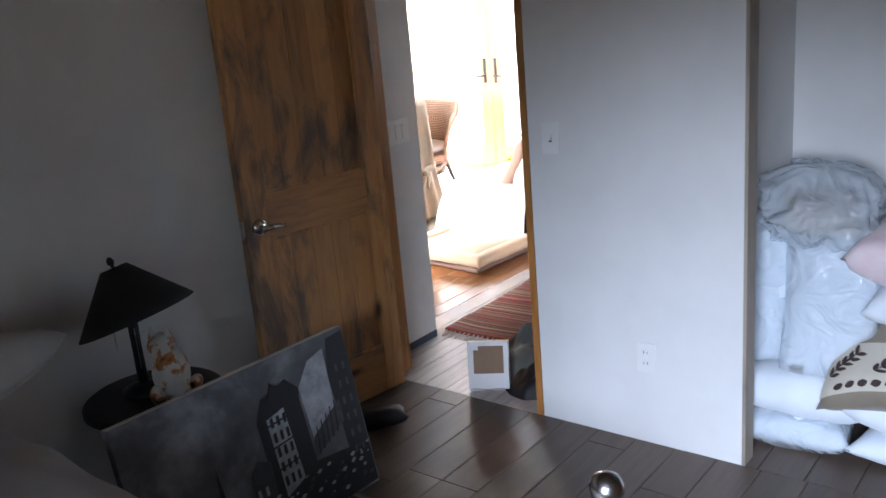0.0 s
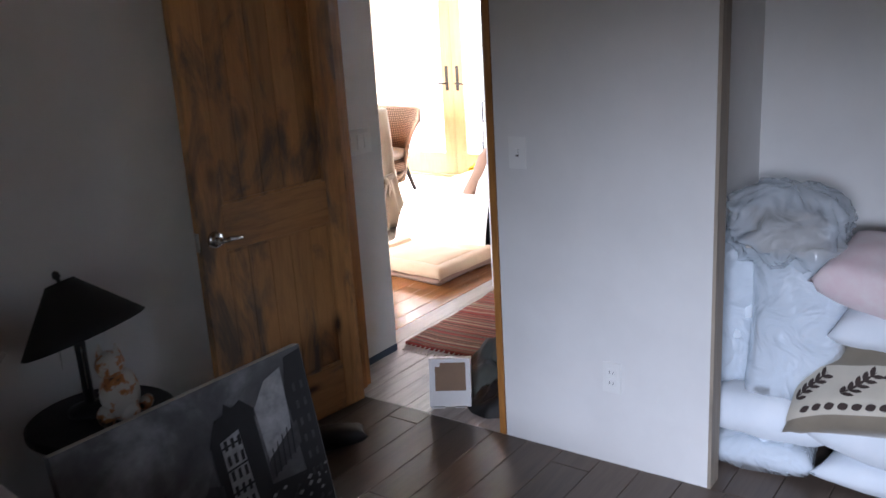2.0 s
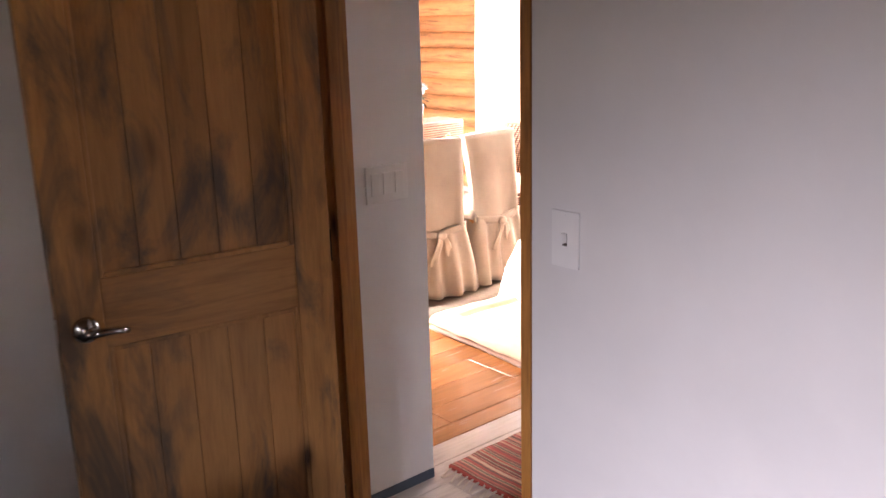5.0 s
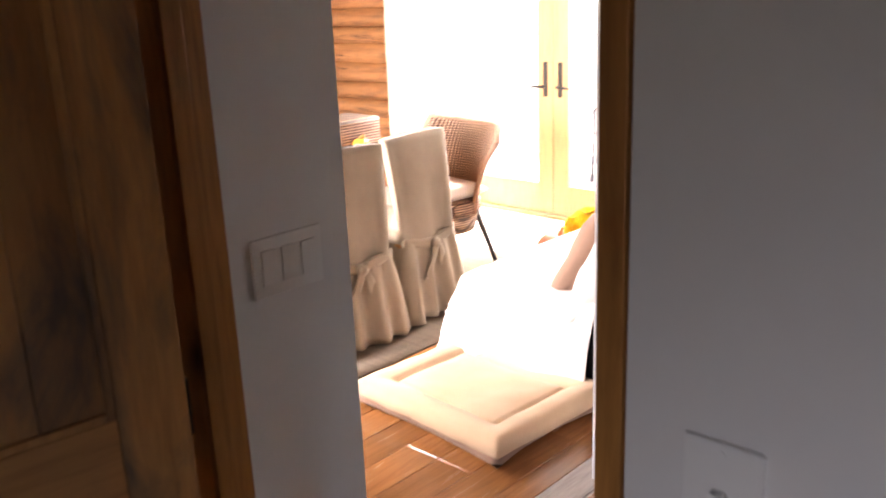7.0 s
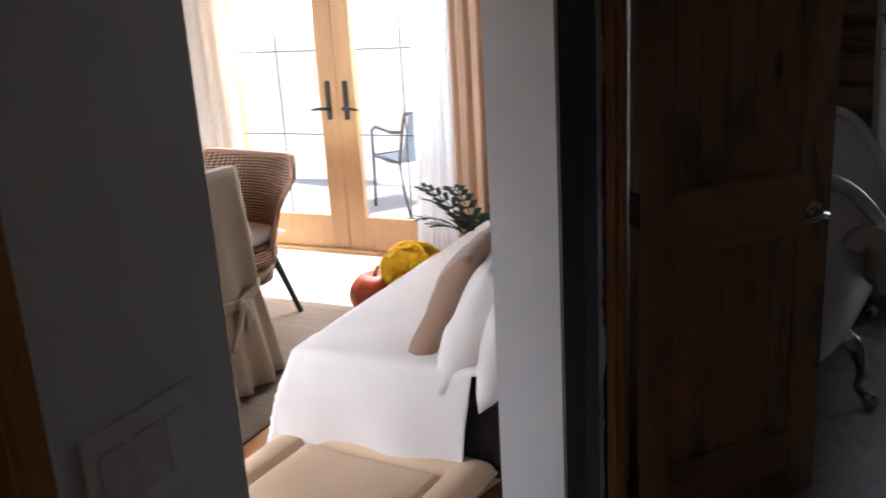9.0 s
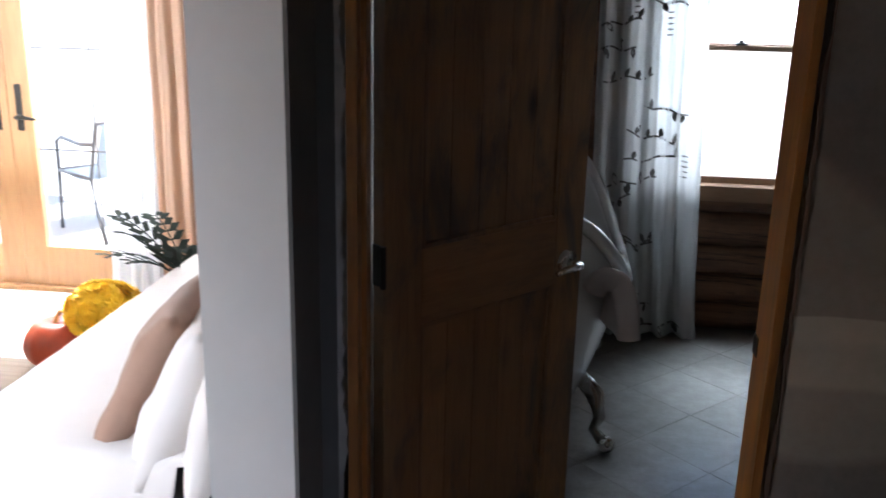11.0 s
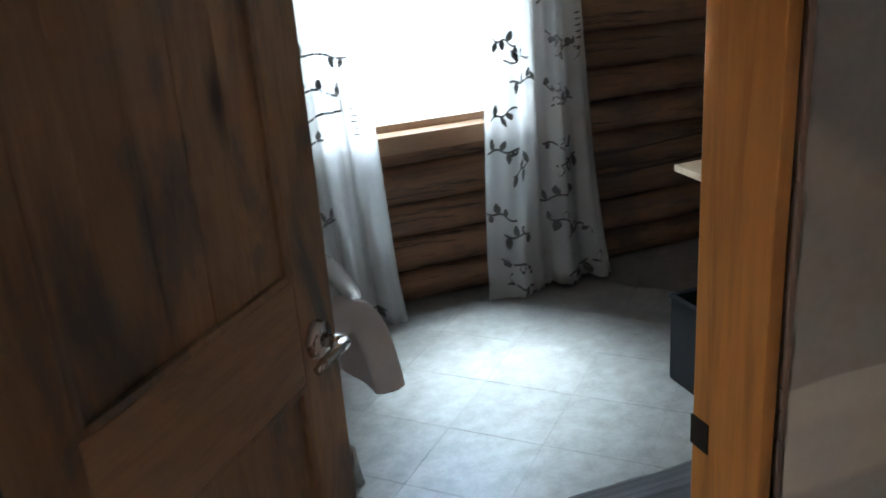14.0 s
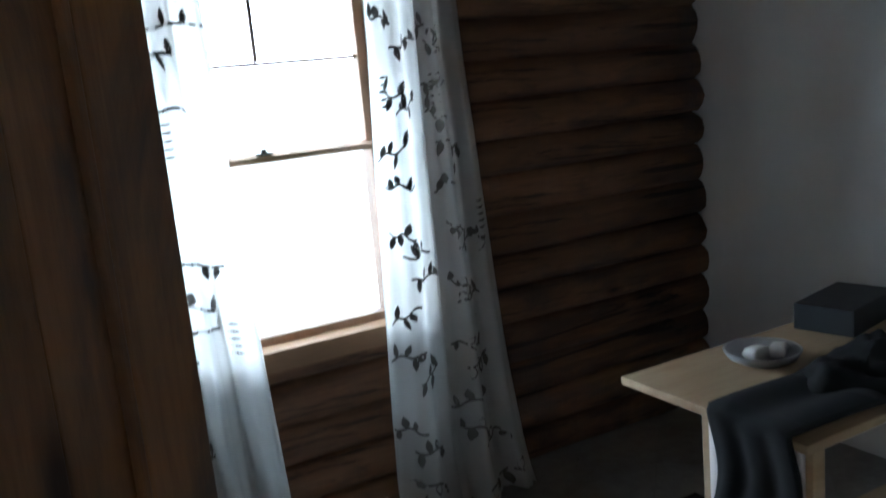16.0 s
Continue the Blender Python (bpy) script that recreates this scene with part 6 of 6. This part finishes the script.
desk()
M["bin"] = plain_mat("black_bin_fabric", (0.007, 0.007, 0.008), 1.0, 0, 0.3, 60)
bn = empty("waste_basket", pose(1.765, 3.11, 0), "black square waste basket under the table", "basket")
for row in ((-0.13, 0.13, -0.13, -0.122), (-0.13, 0.13, 0.122, 0.13), (-0.13, -0.122, -0.122, 0.122), (0.122, 0.13, -0.122, 0.122)):
    part("side", boxes((*row, 0.008, 0.29), bev=0.003), M["bin"], bn)
part("base", boxes((-0.128, 0.128, -0.128, 0.128, 0.0, 0.008)), M["bin"], bn)
part("rim", boxes((-0.138, 0.138, -0.138, -0.118, 0.29, 0.302), (-0.138, 0.138, 0.118, 0.138, 0.29, 0.302), (-0.138, -0.118, -0.118, 0.118, 0.29, 0.302), (0.118, 0.138, -0.118, 0.118, 0.29, 0.302), bev=0.003), M["bin"], bn)
M["jacket"] = plain_mat("black_wool_cloth", (0.006, 0.006, 0.007), 1.0, 0, 0.3, 60)
jacket = heap("jacket", 2.02, 2.72, 0.56, 0.30, 0.085, M["jacket"], "black jacket thrown over the pale table", 6.0)
jacket.matrix_basis = pose(2.02, 2.78, 0.748)


def jacket_front(u, v):
    k = min(v / 0.3, 1.0)
    y = -0.15 + 0.22 * u + 0.015 * math.sin(v * 7)
    drop = 0.0 if v < 0.3 else (0.24 + 0.02 * math.sin(u * 7)) * (v - 0.3) / 0.7
    return (-0.15 - 0.30 * k - 0.008 * math.sin(u * 17) * v, y, 0.022 + 0.006 * math.sin(u * 9) * (1 - v) - drop)


jk = part("front_panel", grid_fn(26, 24, jacket_front), M["jacket"], jacket, "", True)
thicken(jk, 0.014)
ws_ = part("hand_towel", grid_fn(12, 14, lambda u, v: (1.606 + 0.006 * math.sin(u * 16) * v, 2.64 + 0.25 * u, 0.727 - 0.60 * v)), M["terry"], None, "", True)
thicken(ws_, 0.012)
tagged(ws_, "white hand towel hanging at the table", "towel")
M["grey_dish"] = plain_mat("grey_ceramic", (0.32, 0.32, 0.33), 0.3)
dish = tagged(part("soap_dish", lathe([(0.08, 0), (0.11, 0.015), (0.125, 0.04), (0.115, 0.04), (0.07, 0.015), (0.01, 0.012)], 32), M["grey_dish"], None, "", True, pose(1.93, 3.02, 0.75) @ Matrix.Scale(0.78, 4)), "grey ceramic dish holding white soaps", "dish")
for i, (x, y) in enumerate(((1.91, 3.02), (1.965, 3.0))):
    tagged(part("soap", cushion_bm(0.07, 0.05, 0.035, 8, 0.3, 0.002, i), M["enamel"], None, "", True, pose(x, y, 0.775, 0, 0, 30 * i)), "small white soap bar in the dish", "soap", "soaps")
tagged(part("storage_box", boxes((-0.16, 0.16, -0.10, 0.10, 0, 0.09), bev=0.006), plain_mat("charcoal_box", (0.03, 0.033, 0.037), 0.5), None, "", False, pose(2.34, 3.08, 0.75, 0, 0, 12) @ Matrix.Scale(0.85, 4)), "charcoal lidded box on the pale table", "box")
jr = tagged(part("jar", lathe([(0.05, 0), (0.055, 0.01), (0.055, 0.10), (0.045, 0.11), (0.045, 0.13), (0.01, 0.135)], 24), M["enamel"], None, "", True, pose(2.55, 2.95, 0.75)), "white lidded jar on the pale table", "jar", "jars")
copy_thing(jr, pose(2.68, 3.05, 0.75))
M["dark_mat"] = woven_mat("dark_grey_mat", [(0.4, (0.04, 0.04, 0.042)), (0.6, (0.09, 0.09, 0.09))], 50)
mat_thing("bath_mat", 1.025, 1.45, 2.64, 2.795, 0.018, M["dark_mat"], "dark grey bath mat on the stone tiles", "mat", seed=2.0)

# ---------- floor pieces ----------
def piece_mesh(name, w, l, material, gap):
    """A board of true size, so that its grain keeps its scale."""
    bm = boxes((-l / 2 + gap, l / 2 - gap, -w / 2 + gap, w / 2 - gap, -0.008, 0.0))
    top = [e for e in bm.edges if all(v.co.z > -0.001 for v in e.verts)]
    bmesh.ops.bevel(bm, geom=top, offset=min(0.0018, gap * 2), segments=1, affect="EDGES")
    return mesh_of(bm, name, material)


def lay_planks(parent, name, x0, x1, y0, y1, w, lengths, material, gap, seed, stagger=True):
    """Boards that run along y, row by row, cut to a few fixed lengths."""
    rnd = random.Random(seed)
    cache = {}
    x = x0
    while x < x1 - 0.01:
        ww = min(w, x1 - x)
        y = y0
        first = rnd.uniform(0.25, 1.0) if stagger else 1.0
        while y < y1 - 0.01:
            l = rnd.choice(lengths) * first
            first = 1.0
            l = min(round(l, 1) if l > 0.15 else 0.2, y1 - y)
            if y1 - y - l < 0.08:
                l = y1 - y
            key = (round(ww, 3), round(l, 3))
            if key not in cache:
                cache[key] = piece_mesh(name, ww, l, material, gap)
            ob = new(name, cache[key])
            ob.parent = parent
            ob.matrix_basis = pose(x + ww / 2, y + l / 2, rnd.uniform(-0.0004, 0.0004), 0, 0, 90)
            y += l
        x += w


D = bpy.data.objects
lay_planks(D["floor_bedroom"], "plank", -0.28, 3.6, -4.6, 0.0, 0.155, (1.2, 0.9), M["floor_bed"], 0.0011, 1)
lay_planks(D["floor_closet"], "plank", 1.41, 3.6, 0.0, 0.83, 0.155, (0.9, 0.6), M["floor_bed"], 0.0015, 2)
lay_planks(D["floor_hall"], "plank", -0.40, 1.30, 0.0, 1.79, 0.12, (0.9, 0.6, 1.2), M["floor_hall"], 0.0012, 3)
lay_planks(D["floor_living"], "plank", -5.6, -0.40, 0.115, 3.335, 0.15, (1.2, 1.8, 0.9), M["floor_living"], 0.001, 4)
# pale squares instead of planks where the glare whitens the floor
lay_planks(D["floor_living"], "tile", -5.6, -0.40, 3.335, 4.32, 0.41, (0.41,), M["glare_floor"], 0.0008, 6, False)


def clip(poly, axis, lim, keep_less):
    """The part of a flat polygon on one side of an upright line."""
    out = []
    for p, q in zip(poly, poly[1:] + poly[:1]):
        a, b = (p[axis] <= lim) == keep_less, (q[axis] <= lim) == keep_less
        if a:
            out.append(p)
        if a != b:
            f = (lim - p[axis]) / (q[axis] - p[axis])
            out.append((p[0] + (q[0] - p[0]) * f, p[1] + (q[1] - p[1]) * f))
    return out


def tile_mesh(poly, material):
    bm = bmesh.new()
    cx, cy = sum(p[0] for p in poly) / len(poly), sum(p[1] for p in poly) / len(poly)
    rings = []
    for z, k in ((-0.008, 1.0), (-0.0008, 1.0), (0.0, 0.994)):
        rings.append([bm.verts.new((cx + (x - cx) * k, cy + (y - cy) * k, z)) for x, y in poly])
    for a, b in zip(rings, rings[1:]):
        for i in range(len(poly)):
            bm.faces.new((a[i], a[(i + 1) % len(poly)], b[(i + 1) % len(poly)], b[i]))
    bm.faces.new(rings[-1])
    return mesh_of(bm, "tile", material)


def diagonal_tiles(parent, x0, x1, y0, y1, size, shift, gap, material, seed):
    """Square tiles turned by 45 degrees, cut where they meet the walls."""
    rnd = random.Random(seed)
    c, h = math.sqrt(0.5), size / 2 - gap
    square = [((sx - sy) * h * c, (sx + sy) * h * c) for sx, sy in ((-1, -1), (1, -1), (1, 1), (-1, 1))]
    whole = tile_mesh(square, material)
    for i in range(-2, 26):
        for j in range(-14, 16):
            u, v = (i + 0.5) * size, (j + 0.5) * size + shift
            cx, cy = (u - v) * c + 1.0, (u + v) * c + 1.0
            poly = [(x + cx, y + cy) for x, y in square]
            cut = poly
            for axis, lim, less in ((0, x0, False), (0, x1, True), (1, y0, False), (1, y1, True)):
                cut = clip(cut, axis, lim, less) if cut else cut
            area = abs(sum(p[0] * q[1] - q[0] * p[1] for p, q in zip(cut, cut[1:] + cut[:1]))) / 2 if cut else 0
            if area < 0.0008:
                continue
            full = area > 0.995 * (2 * h) ** 2
            ob = new("tile", whole if full else tile_mesh([(x - cx, y - cy) for x, y in cut], material))
            ob.parent = parent
            ob.matrix_basis = pose(cx, cy, rnd.uniform(-0.0003, 0.0003))


diagonal_tiles(D["floor_bath"], -0.158, 3.02, 1.79, 4.32, 0.305, 0.182, 0.0007, M["slate"], 5)
